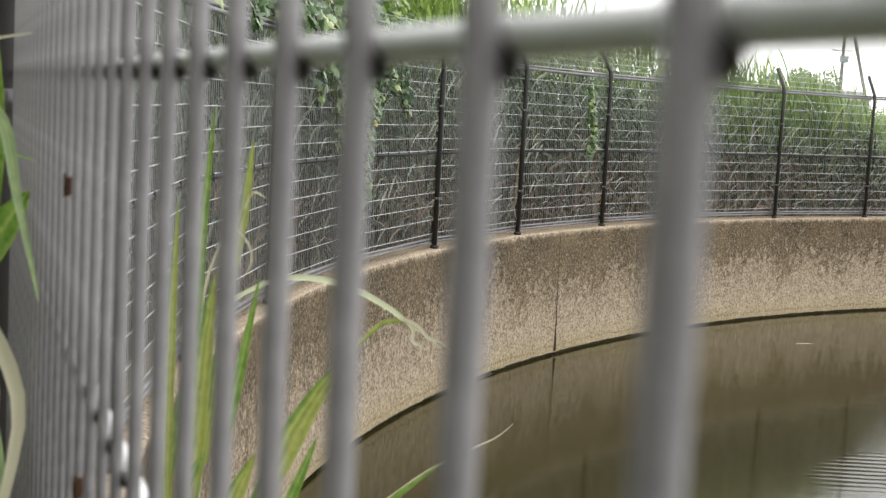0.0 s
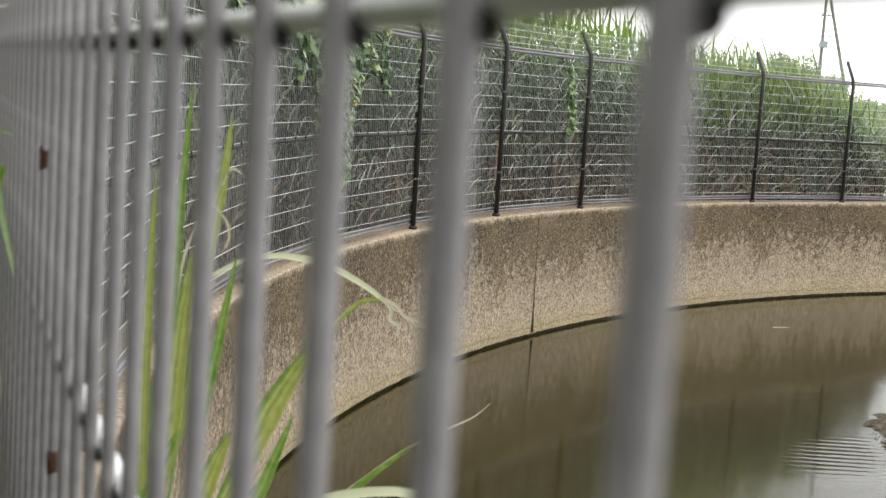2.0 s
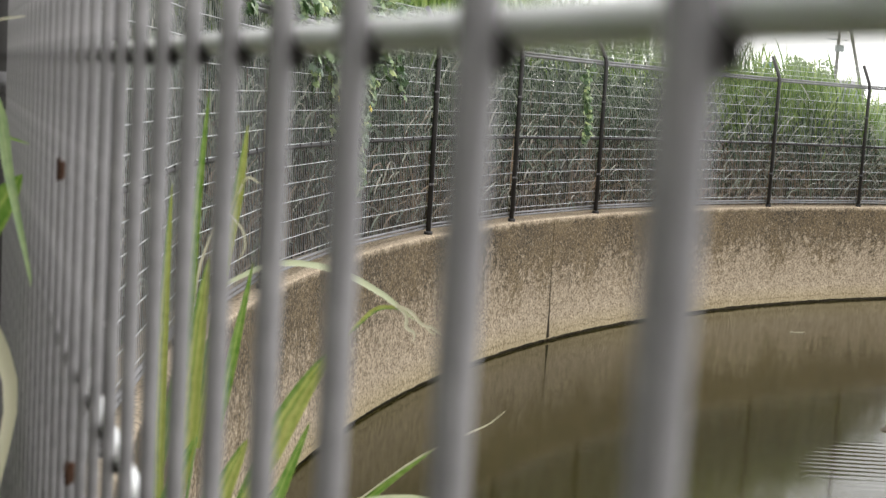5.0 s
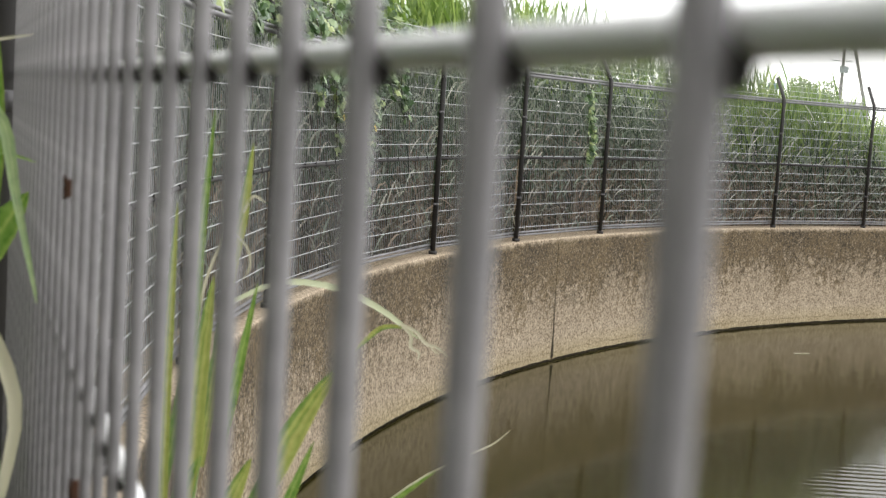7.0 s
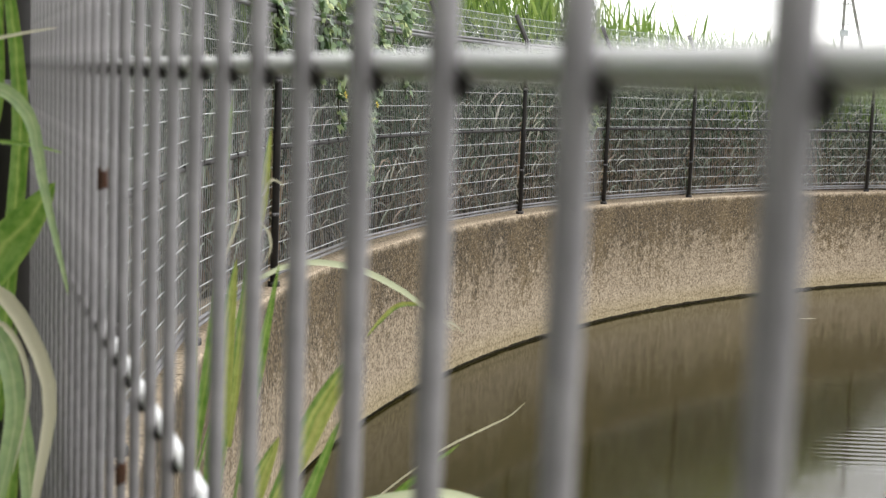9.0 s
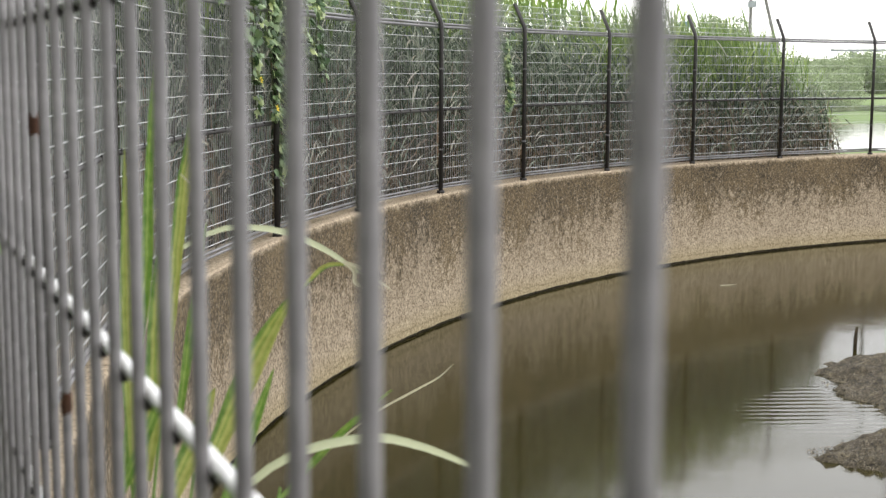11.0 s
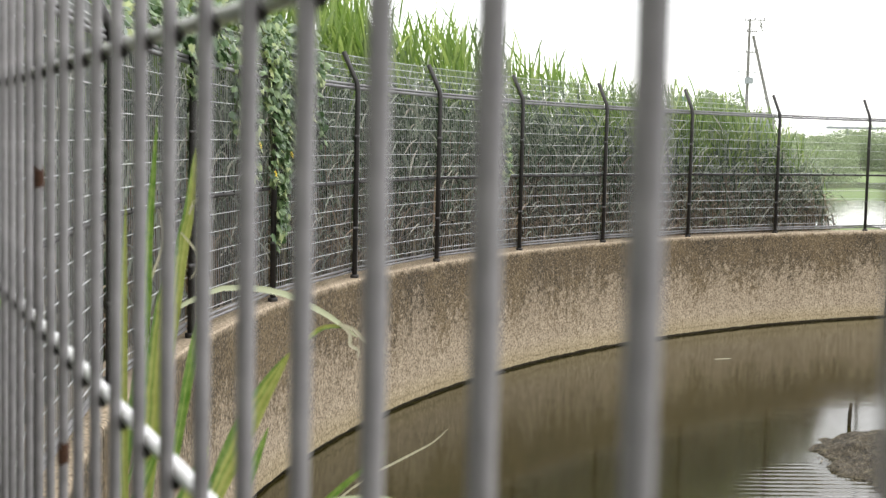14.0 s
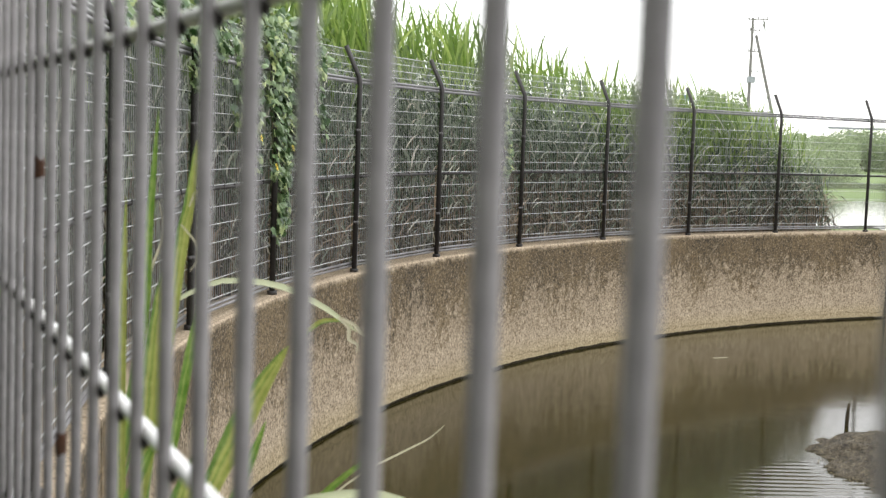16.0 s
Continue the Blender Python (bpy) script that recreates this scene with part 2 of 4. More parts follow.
# ---- mesh helpers ----
def mesh_of(bm, name, mat, smooth=False):
    me = bpy.data.meshes.new(name)
    bm.to_mesh(me)
    bm.free()
    for m in (mat if isinstance(mat, (list, tuple)) else [mat]):
        me.materials.append(m)
    if smooth:
        for p in me.polygons:
            p.use_smooth = True
    return me


def part(name, bm, mat, parent=None, label="", smooth=False):
    ob = new(name, mesh_of(bm, name, mat, smooth))
    if parent:
        ob.parent = parent
    if label:
        ob["label"] = label
    return ob


def part_data(name, me, parent, label=""):
    ob = new(name, me)
    ob.parent = parent
    if label:
        ob["label"] = label
    return ob


def tube(bm, pts, radii, sides=8, caps=True, mat=0):
    """A round bar along the points, in bm."""
    pts = [Vector(p) for p in pts]
    if isinstance(radii, (int, float)):
        radii = [radii] * len(pts)
    rings = []
    whole = (pts[-1] - pts[0]).normalized()
    ref = Vector((0, 0, 1)) if abs(whole.z) < 0.75 else Vector((0, 1, 0))
    for i, p in enumerate(pts):
        d = (pts[min(i + 1, len(pts) - 1)] - pts[max(i - 1, 0)]).normalized()
        side = d.cross(ref).normalized()
        up = side.cross(d)
        rings.append([bm.verts.new(p + (side * math.cos(a) + up * math.sin(a)) * radii[i]) for a in (2 * math.pi * j / sides for j in range(sides))])
    for r0, r1 in zip(rings, rings[1:]):
        for j in range(sides):
            f = bm.faces.new((r1[j], r1[(j + 1) % sides], r0[(j + 1) % sides], r0[j]))
            f.material_index = mat
    if caps:
        bm.faces.new(rings[0]).material_index = mat
        bm.faces.new(rings[-1][::-1]).material_index = mat


def box(bm, m, sx, sy, sz, mat=0):
    vs = [bm.verts.new(m @ Vector((x * sx / 2, y * sy / 2, z * sz / 2))) for z in (-1, 1) for y in (-1, 1) for x in (-1, 1)]
    for q in ((0, 2, 3, 1), (4, 5, 7, 6), (0, 1, 5, 4), (2, 6, 7, 3), (0, 4, 6, 2), (1, 3, 7, 5)):
        bm.faces.new([vs[i] for i in q]).material_index = mat


def blade(bm, root, way, length, width, droop, segs=5, mat=0, twist=0.0, fold=0.0):
    """A tapered grass leaf that leaves root along way and bends down by droop."""
    p, d = Vector(root), Vector(way).normalized()
    side = d.cross(Vector((0, 0, 1)))
    side = side.normalized() if side.length > 0.05 else Vector((1, 0, 0))
    prev = None
    for i in range(segs + 1):
        t = i / segs
        w = width * (0.45 + 1.1 * t if t < 0.4 else 0.89 * (1 - ((t - 0.4) / 0.6) ** 1.6)) * 0.5 + 0.0004
        s = Matrix.Rotation(twist * t, 3, d) @ side
        row = (bm.verts.new(p - s * w), bm.verts.new(p + s * w))
        if prev:
            bm.faces.new((prev[0], prev[1], row[1], row[0])).material_index = mat
        prev = row
        p = p + d * (length / segs)
        d = (d + Vector((0, 0, -droop / segs))).normalized()


# ---- ground, pond, wall ----
def sheet_ring(r0, r1, z, name, mat, rings=10, n=144):
    bm = bmesh.new()
    rows = []
    for i in range(rings + 1):
        r = r0 * (r1 / r0) ** (i / rings)
        rows.append([bm.verts.new((CX + r * math.cos(2 * math.pi * j / n), CY + r * math.sin(2 * math.pi * j / n), z)) for j in range(n)])
    for a, b in zip(rows, rows[1:]):
        for j in range(n):
            bm.faces.new((a[j], b[j], b[(j + 1) % n], a[(j + 1) % n]))
    return part(name, bm, mat)


ground = sheet_ring(RING + 0.2, 2500, -0.12, "ground", GROUND)
tagged(ground, "green rough grassland round the walled pond", "ground", kind="structure")

bm = bmesh.new()
bmesh.ops.create_circle(bm, cap_ends=True, segments=128, radius=RING + 0.1, matrix=Matrix.Translation((CX, CY, WATER)))
pond = part("water", bm, POND)
tagged(pond, "still murky brown-green water inside the curved wall", "water", kind="structure")


def wall_panel(t0, t1, parent):
    """A stretch of the concrete wall between two joints: coping edge, face, lip above the water."""
    prof = [(0.24, -0.6), (0.24, -0.012), (0.228, 0.0), (-0.108, 0.0), (-0.12, -0.012), (-0.135, WATER + 0.034), (-0.126, WATER + 0.028), (-0.105, WATER + 0.025), (-0.105, WATER - 0.5)]
    n = max(2, int(abs(t1 - t0) / 0.07))
    bm = bmesh.new()
    rows = []
    for i in range(n + 1):
        th = t0 + (t1 - t0) * i / n
        rag = 0.009 * noise.noise(Vector((th * 1.1, 0, 0))) + 0.005 * noise.noise(Vector((th * 3.7, 7, 0))) - 0.008 * max(0.0, noise.noise(Vector((th * 2.0, 3, 0)))) + 0.002 * noise.noise(Vector((th * 9.0, 2, 0)))
        rows.append([bm.verts.new(ring(th, r, z + (rag if 5 <= j <= 7 else 0))) for j, (r, z) in enumerate(prof)])
    for a, b in zip(rows, rows[1:]):
        for j in range(len(prof) - 1):
            bm.faces.new((a[j], a[j + 1], b[j + 1], b[j])).material_index = 1 if j >= 6 else 0
    bm.faces.new(rows[0])
    bm.faces.new(rows[-1][::-1])
    bmesh.ops.recalc_face_normals(bm, faces=bm.faces)
    return part("panel", bm, [CONCRETE, WET], parent)


wall = new("wall_pond")
tagged(wall, "curved tan concrete retaining wall with dark algae stains and joints", "wall", kind="structure")
JOINTS = [238.0, 215.0, 181.7, 147.7, 113.7, 80.0]
for a, b in zip(JOINTS, JOINTS[1:]):
    wall_panel(a - 0.026, b + 0.026, wall)
bm = bmesh.new()
for th in JOINTS[1:-1]:
    m = Matrix.Translation(ring(th, 0.06, -0.75)) @ Matrix.Rotation(radians(th), 4, "Z")
    box(bm, m, 0.3, 0.06, 1.4)
part("joint_filler", bm, WET, wall)

# ---- mesh fence on the wall ----
POSTS = [bay(k) for k in range(11, -4, -1)] + [197.85, 204.95, 212.05]
fence = new("mesh_fence")
tagged(fence, "galvanised wire mesh fence with dark brown posts on concrete wall", "fence")


def post_mesh():
    bm = bmesh.new()
    tube(bm, [(0.0, 0, 0.0), (0.0, 0, TOP - 0.02), (0.012, 0, TOP + 0.04), (0.145, 0, TOP + 0.31)], 0.024, 10)
    tube(bm, [(0, 0, 0.0), (0, 0, 0.03)], 0.04, 10)
    return mesh_of(bm, "post", BROWN, True)


def clamp_mesh():
    bm = bmesh.new()
    tube(bm, [(0, 0, -0.011), (0, 0, 0.011)], 0.0265, 10)
    box(bm, Matrix.Translation((0.0, 0.034, 0)), 0.016, 0.02, 0.02)
    tube(bm, [(0.0, 0.03, 0.0), (0.0, 0.052, 0.0)], 0.006, 6)
    return mesh_of(bm, "clamp", CLAMP, True)


POST_MESH, CLAMP_MESH = post_mesh(), clamp_mesh()
IN = -0.035
for th in POSTS:
    p = part_data("post", POST_MESH, fence)
    p.matrix_basis = Matrix.Translation(ring(th, IN if th < 195 else 0.012)) @ Matrix.Rotation(radians(th), 4, "Z")
    for z in (0.46, 1.3):
        c = part_data("clamp", CLAMP_MESH, p)
        c.matrix_basis = Matrix.Translation((0, 0, z))


def bay_rails(a, b):
    for name, z, rad, mat in (("top_rail", TOP + 0.014, 0.012, RAIL), ("top_rail", TOP - 0.016, 0.015, RAIL), ("middle_rail", 0.876, 0.014, BROWN), ("bottom_rail", 0.085, 0.011, RAIL), ("bottom_rail", 0.055, 0.011, RAIL)):
        bm = bmesh.new()
        tube(bm, [ring(a, 0, z), ring(b, 0, z)], rad, 8)
        part(name, bm, mat, fence, smooth=True)


rnd = random.Random(7)
bm = bmesh.new()
tube(bm, [(0, 0, 0), (0.5, 0, -0.002), (1, 0, 0)], 0.0030, 6, False)
CROSS = mesh_of(bm, "cross_wire", WIRE, True)
bm = bmesh.new()
box(bm, Matrix.Identity(4), 0.009, 0.032, 0.032)
CLIP = mesh_of(bm, "clip", BROWN)


def bay_mesh(a, b):
    A, B = ring(a), ring(b)
    d = (B - A).normalized()
    length = (B - A).length
    outw = (ring((a + b) / 2, 1) - ring((a + b) / 2)).normalized()
    def cross(offset):
        w = part_data("cross_wire", CROSS, fence)
        w.matrix_basis = Matrix.Translation(A + offset) @ d.to_track_quat("X", "Z").to_matrix().to_4x4() @ Matrix.Diagonal((length, 1, 1, 1))
    for k in range(-6, 7):
        z = 0.88 + 0.124 * k if k else 0.9
        cross(outw * (-0.006 + rnd.gauss(0, 0.001)) + Vector((0, 0, z + rnd.gauss(0, 0.003))))
    for k in range(1, 5):
        cross(outw * (0.034 * k) + Vector((0, 0, TOP + 0.072 * k)))
    bm = bmesh.new()
    for i in range(1, 8):
        clip = part_data("clip", CLIP, fence)
        clip.matrix_basis = Matrix.Translation(A + d * (length * i / 8) + Vector((0, 0, 0.882))) @ d.to_track_quat("X", "Z").to_matrix().to_4x4()
    n = int(length / 0.0445)
    for i in range(1, n):
        p = A + d * (length * i / n)
        tube(bm, [p + Vector((0, 0, 0.04)), p + Vector((0, 0, TOP))], 0.0022, 4, False)
        tube(bm, [p + Vector((0, 0, TOP)), p + outw * 0.137 + Vector((0, 0, TOP + 0.29))], 0.0022, 4, False)
    infill = part("wire_infill", bm, FINE_WIRE, fence, smooth=True)
    infill["kind"] = "stuff"


for a, b in zip(POSTS, POSTS[1:]):
    if a < 197 or a > 204:
        bay_rails(a, b)
        bay_mesh(a, b)

# ---- the bay of mesh right before the lens: each wire on its own ----
HEAD = radians(-19.67)
DIR = Vector((math.sin(HEAD), math.cos(HEAD), 0))
OUT = Vector((-math.cos(HEAD), math.sin(HEAD), 0))
NEAR = Vector((0.0207, 0.1164, 0))
# the wires are not welded at quite even steps
SLIP = {1: -0.0008, 2: 0.0016, 3: 0.0004}
PITCH = 0.0497


def near_wires():
    bm = bmesh.new()
    tube(bm, [(0, 0, 0.03), (0, 0, TOP)], 0.0025, 12)
    up = mesh_of(bm, "upright_wire", SHADED_ZINC, True)
    for n in range(-11, 28):
        w = part_data("upright_wire", up, fence)
        w.matrix_basis = Matrix.Translation(NEAR + DIR * (PITCH * n + SLIP.get(n, 0.0)))
    a, b = NEAR - DIR * 0.57, NEAR + DIR * 1.37
    for k in range(13):
        z = 0.8766 + 0.1505 * (k - 5)
        if z < TOP - 0.03 and k != 5:
            bm = bmesh.new()
            tube(bm, [a - OUT * 0.0053 + Vector((0, 0, z)), b - OUT * 0.0053 + Vector((0, 0, z))], 0.0028, 12)
            part("cross_wire", bm, TOPLIT_ZINC, fence, smooth=True)
    for name, z, rad, mat in (("top_rail", TOP, 0.017, RAIL), ("middle_rail", 0.882, 0.011, BROWN), ("bottom_rail", 0.05, 0.013, RAIL)):
        bm = bmesh.new()
        tube(bm, [a - OUT * 0.012 + Vector((0, 0, z)), b - OUT * 0.012 + Vector((0, 0, z))], rad, 8)
        part(name, bm, mat, fence, smooth=True)


near_wires()

# black bead stands in for shade at each crossing, pond side under cross wire
bm = bmesh.new()
bmesh.ops.create_icosphere(bm, subdivisions=2, radius=1.0, matrix=Matrix.Diagonal((0.0022, 0.0020, 0.0028, 1)))
SHADE_BLACK = painted_steel("black_weld_shade", (0.012, 0.011, 0.011), (0.03, 0.027, 0.026), 0.8, 0.0, 400)
WELD_SHADE = mesh_of(bm, "weld_shade", SHADE_BLACK, True)
for n in range(-3, 28):
    for z in (1.027, 1.1776, 1.3281):
        w = part_data("weld_shade", WELD_SHADE, fence)
        w.matrix_basis = Matrix.Translation(NEAR + DIR * (PITCH * n + SLIP.get(n, 0.0) - 0.0006) - OUT * 0.0030 + Vector((0, 0, z - 0.0030))) @ Matrix.Rotation(-HEAD, 4, "Z")


def rust_patch(n, z, height):
    """Flakes of rust that stand just proud of the wire, with a ragged outline."""
    bm = bmesh.new()
    c = NEAR + DIR * (PITCH * n) + Vector((0, 0, z))
    rows = []
    for i in range(15):
        t = i / 14 - 0.5
        row = []
        for j in range(20):
            a = 2 * math.pi * j / 20
            lump = noise.noise(Vector((2.2 * math.cos(a), 2.2 * math.sin(a), 6 * t + n)))
            r = 0.00256 + 0.0004 * lump + 0.0003 - 0.0016 * max(0.0, abs(t) * 2 - 0.55 - 0.5 * lump)
            row.append(bm.verts.new(c + Vector((r * math.cos(a), r * math.sin(a), height * t))))
        rows.append(row)
    for a, b in zip(rows, rows[1:]):
        for j in range(20):
            bm.faces.new((a[j], a[(j + 1) % 20], b[(j + 1) % 20], b[j]))
    part("rust_patch", bm, RUST, fence, "flaking brown rust on the wire", True)


rust_patch(13, 1.2657, 0.014)
rust_patch(11, 1.1293, 0.013)
rust_patch(-1, 1.2885, 0.005)

for th in JOINTS[1:-1]:
    # dark wet seep that widens towards the water at a joint
    bm = bmesh.new()
    m = Matrix.Rotation(radians(th), 4, "Z")
    vs = [bm.verts.new(ring(th, -0.138, WATER + 0.04) + m.to_3x3() @ Vector((0, y, 0))) for y in (-0.034, 0.034)]
    vs += [bm.verts.new(ring(th, -0.1355, WATER + 0.3) + m.to_3x3() @ Vector((0, y, 0))) for y in (0.014, -0.014)]
    vs2 = [bm.verts.new(ring(th, -0.129, WATER + 0.78) + m.to_3x3() @ Vector((0, y, 0))) for y in (0.004, -0.004)]
    bm.faces.new(vs)
    bm.faces.new((vs[3], vs[2], vs2[0], vs2[1]))
    part("joint_seep", bm, WET, wall)

# ---- reeds ----
STRAW = leaf_material("dry_straw", [(0.0, (0.15, 0.105, 0.06)), (0.6, (0.31, 0.22, 0.14)), (1.0, (0.48, 0.38, 0.26))], 0.6, 0.25)


def stand_height(k):
    """Height of the reed stand along the fence, in posts."""
    table = [(-12, 2.46), (1.5, 2.4), (3, 2.34), (4, 2.1), (5, 1.92), (6, 1.62), (7, 1.48), (7.5, 1.2), (7.85, 0.55)]
    for (k0, h0), (k1, h1) in zip(table, table[1:]):
        if k <= k1:
            return h0 + (h1 - h0) * (k - k0) / (k1 - k0)
    return 0.4


def reed_bed(k0, k1, r0, depth, count, label, wide=1.0, fresh=0.0):
    bms = [bmesh.new() for _ in range(4)]
    for i in range(count):
        k = rnd.uniform(k0, k1)
        r = r0 + depth * rnd.random() ** 1.6
        if k > 7.6 and rnd.random() < (k - 7.6) * 2.0:
            continue
        base = ring(bay(k), r, -0.12)
        outward = (ring(bay(k), 1) - ring(bay(k))).xy
        clump = 0.5 + 0.5 * math.sin(k * 5.1 + 1.7 * math.sin(k * 2.3))
        h = (stand_height(k) + 0.22 * clump) * rnd.uniform(0.62, 1.08) + 0.05 * r
        lean = Vector((rnd.gauss(0, 0.07), rnd.gauss(0, 0.07), 1))
        if r < 0.7 and lean.xy.dot(outward) < 0.03:
            lean += Vector((outward.x, outward.y, 0)) * (0.03 - lean.xy.dot(outward))
        lean.normalize()
        dry = 0.25 + 0.35 * max(0.0, math.sin(k * 3.3 + 0.6))
        tube(bms[3 if rnd.random() < dry + 0.1 else 0], [base, base + lean * h * 0.6], [0.005, 0.0035], 3, False)
        n = int(h * 5.5)
        for j in range(n):
            f = (j + rnd.random()) / n
            z = f * h
            a = rnd.uniform(0, 2 * math.pi)
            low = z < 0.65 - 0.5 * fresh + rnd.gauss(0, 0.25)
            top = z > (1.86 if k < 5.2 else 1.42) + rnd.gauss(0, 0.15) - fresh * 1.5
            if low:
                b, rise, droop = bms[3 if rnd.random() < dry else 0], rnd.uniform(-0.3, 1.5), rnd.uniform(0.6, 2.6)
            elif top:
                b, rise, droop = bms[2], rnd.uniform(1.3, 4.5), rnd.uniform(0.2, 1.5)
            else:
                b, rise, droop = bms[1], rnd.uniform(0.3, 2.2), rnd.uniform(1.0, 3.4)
            way = Vector((math.cos(a), math.sin(a), rise))
            push = way.xy.dot(outward)
            if r < 0.75 and push < 0:
                way -= Vector((outward.x, outward.y, 0)) * (push * (1.25 if z > 1.2 else 0.95))
            blade(b, base + lean * z, way, rnd.uniform(0.35, 0.8), wide * rnd.uniform(0.014, 0.034) * (1.35 if b is bms[2] else 1.0), droop, 4, 0, rnd.uniform(-1, 1))
    # stray leaves that lean against the mesh, kinked and bleached
    bent = bmesh.new()
    for i in range(int(count * 0.26)):
        k = rnd.uniform(k0, min(k1, 7.5))
        rim = ring(bay(k)) - ring(bay(k) + 1)
        z = rnd.uniform(0.12, min(1.95, stand_height(k)))
        along = rim.normalized() * rnd.choice((-1, 1))
        root = ring(bay(k), r0 - 0.1 + rnd.uniform(0.0, 0.25), z)
        blade(bent, root, along + Vector((0, 0, rnd.uniform(-0.9, 1.6))), rnd.uniform(0.16, 0.42), wide * rnd.uniform(0.010, 0.026), rnd.uniform(0.4, 2.6), 4, 0, rnd.uniform(-0.8, 0.8))
    o = part("bent_leaves", bent, BENT, holder := new("reed_bed"))
    o["kind"] = "stuff"
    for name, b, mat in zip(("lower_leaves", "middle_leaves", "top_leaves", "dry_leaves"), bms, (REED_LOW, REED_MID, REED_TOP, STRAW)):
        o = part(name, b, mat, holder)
        o["kind"] = "stuff"
    return tagged(holder, label, "reeds", kind="stuff")


reed_bed(-3.3, 7.85, 0.26, 3.2, 5900, "dense tall green reeds with dry straw behind the fence")
reed_bed(5.6, 7.75, 0.24, 1.5, 900, "shorter green reeds at the end of the reed bed", fresh=0.28)
# added hedge of reeds beside and behind the camera, holds back light
reed_bed(-8.5, -3.2, 1.25, 1.6, 2600, "tall green reeds added outside the fence to block light from behind", 1.9)

# unseen reeds, added close behind the camera to block light on the near wires
reed_bed(-7.6, -4.72, 0.16, 1.7, 2600, "unseen dense reeds added behind the camera to shade the near wires", 1.9)

# ---- climbing vines on the fence ----
STEM = painted_steel("vine_stem", (0.05, 0.06, 0.025), (0.10, 0.10, 0.05), 0.8, 0.0, 50)
FLOWER = leaf_material("yellow_petals", [(0.0, (0.80, 0.58, 0.03)), (1.0, (0.88, 0.70, 0.08))], 0.5, 0.3)


def ivy_leaf(bm, p, normal, size, spin):
    """A five-lobed leaf, slightly folded along its midrib."""
    q = Vector(normal).normalized().to_track_quat("Z", "Y").to_matrix() @ Matrix.Rotation(spin, 3, "Z")
    out = [(0, -0.32), (0.22, -0.48), (0.52, -0.18), (0.34, 0.08), (0.40, 0.34), (0.14, 0.30), (0, 0.72)]
    mid = [bm.verts.new(Vector(p) + q @ Vector((0, y * size, 0))) for y in (-0.32, 0.72)]
    for sgn in (1, -1):
        vs = [bm.verts.new(Vector(p) + q @ Vector((sgn * x * size, y * size, -abs(x) * 0.35 * size))) for x, y in out[1:-1]]
        loop = [mid[0], *vs, mid[1]]
        bm.faces.new(loop if sgn > 0 else loop[::-1])


def vine(strands, label, dense=1.0):
    """strands: (bay, width in bays, z top, z bottom, leaves)."""
    holder = new("climbing_vine")
    leaves = bmesh.new()
    for k, w, z1, z0, n in strands:
        n = int(n * dense)
        pts = []
        for i in range(9):
            t = i / 8
            z = z1 + (z0 - z1) * t
            out = -0.05 if z < TOP else -0.05 + 0.42 * (z - TOP)
            pts.append(ring(bay(k + 0.03 * math.sin(7 * t + 9 * k)), out, z))
        stem = bmesh.new()
        tube(stem, pts, 0.004, 4)
        part("stem", stem, STEM, holder)
        for i in range(n):
            t = rnd.random() ** 0.85
            z = z1 + (z0 - z1) * t
            taper = 1.0 - 0.72 * t
            out = -0.05 - 0.06 * rnd.random() + (0.42 * (z - TOP) if z > TOP else 0)
            p = ring(bay(k + 0.03 * math.sin(7 * t + 9 * k) + rnd.gauss(0, w * taper)), out, z + rnd.gauss(0, 0.02))
            inward = ring(bay(k), -1) - ring(bay(k))
            nrm = inward.normalized() + Vector((rnd.gauss(0, 0.6), rnd.gauss(0, 0.6), rnd.uniform(-0.1, 1.1)))
            ivy_leaf(leaves, p, nrm, rnd.uniform(0.045, 0.085), math.pi + rnd.gauss(0, 0.6))
    o = part("foliage", leaves, VINE, holder)
    o["kind"] = "stuff"
    return tagged(holder, label, "vine")


vine([(1.04, 0.075, 2.2, 0.45, 480), (1.16, 0.05, 2.1, 1.05, 120), (0.92, 0.04, 2.05, 0.85, 80), (1.50, 0.03, 1.95, 1.2, 50), (1.36, 0.03, 1.9, 1.4, 26)],
     "leafy green ivy-like vine hanging thickly over the mesh fence")
vine([(0.72, 0.045, 2.15, 0.95, 75), (0.5, 0.035, 2.0, 1.25, 50), (0.30, 0.08, 2.2, 1.75, 70), (-0.02, 0.05, 2.15, 1.5, 90), (-0.35, 0.08, 2.1, 1.7, 60)],
     "green vine trailing from the fence top in thin strands")
vine([(3.78, 0.03, 1.72, 0.85, 120)], "thin strand of small pale-green leaves on the mesh")


def top_tangle():
    """The vines' mat that lies over the sloping top of the fence."""
    holder = new("climbing_vine")
    bm = bmesh.new()
    for i in range(560):
        k = rnd.uniform(-0.8, 1.75)
        z = TOP + rnd.uniform(0.05, 0.62) * (1 - 0.25 * abs(k - 0.7))
        p = ring(bay(k), -0.02 + 0.5 * (z - TOP) + rnd.gauss(0, 0.05), z)
        ivy_leaf(bm, p, Vector((rnd.gauss(0.5, 0.5), rnd.gauss(-0.4, 0.5), rnd.uniform(0.2, 1))), rnd.uniform(0.05, 0.1), rnd.uniform(0, 6.28))
    o = part("foliage", bm, VINE, holder)
    o["kind"] = "stuff"
    tagged(holder, "thick mat of green vine leaves over the fence top", "vine")


top_tangle()


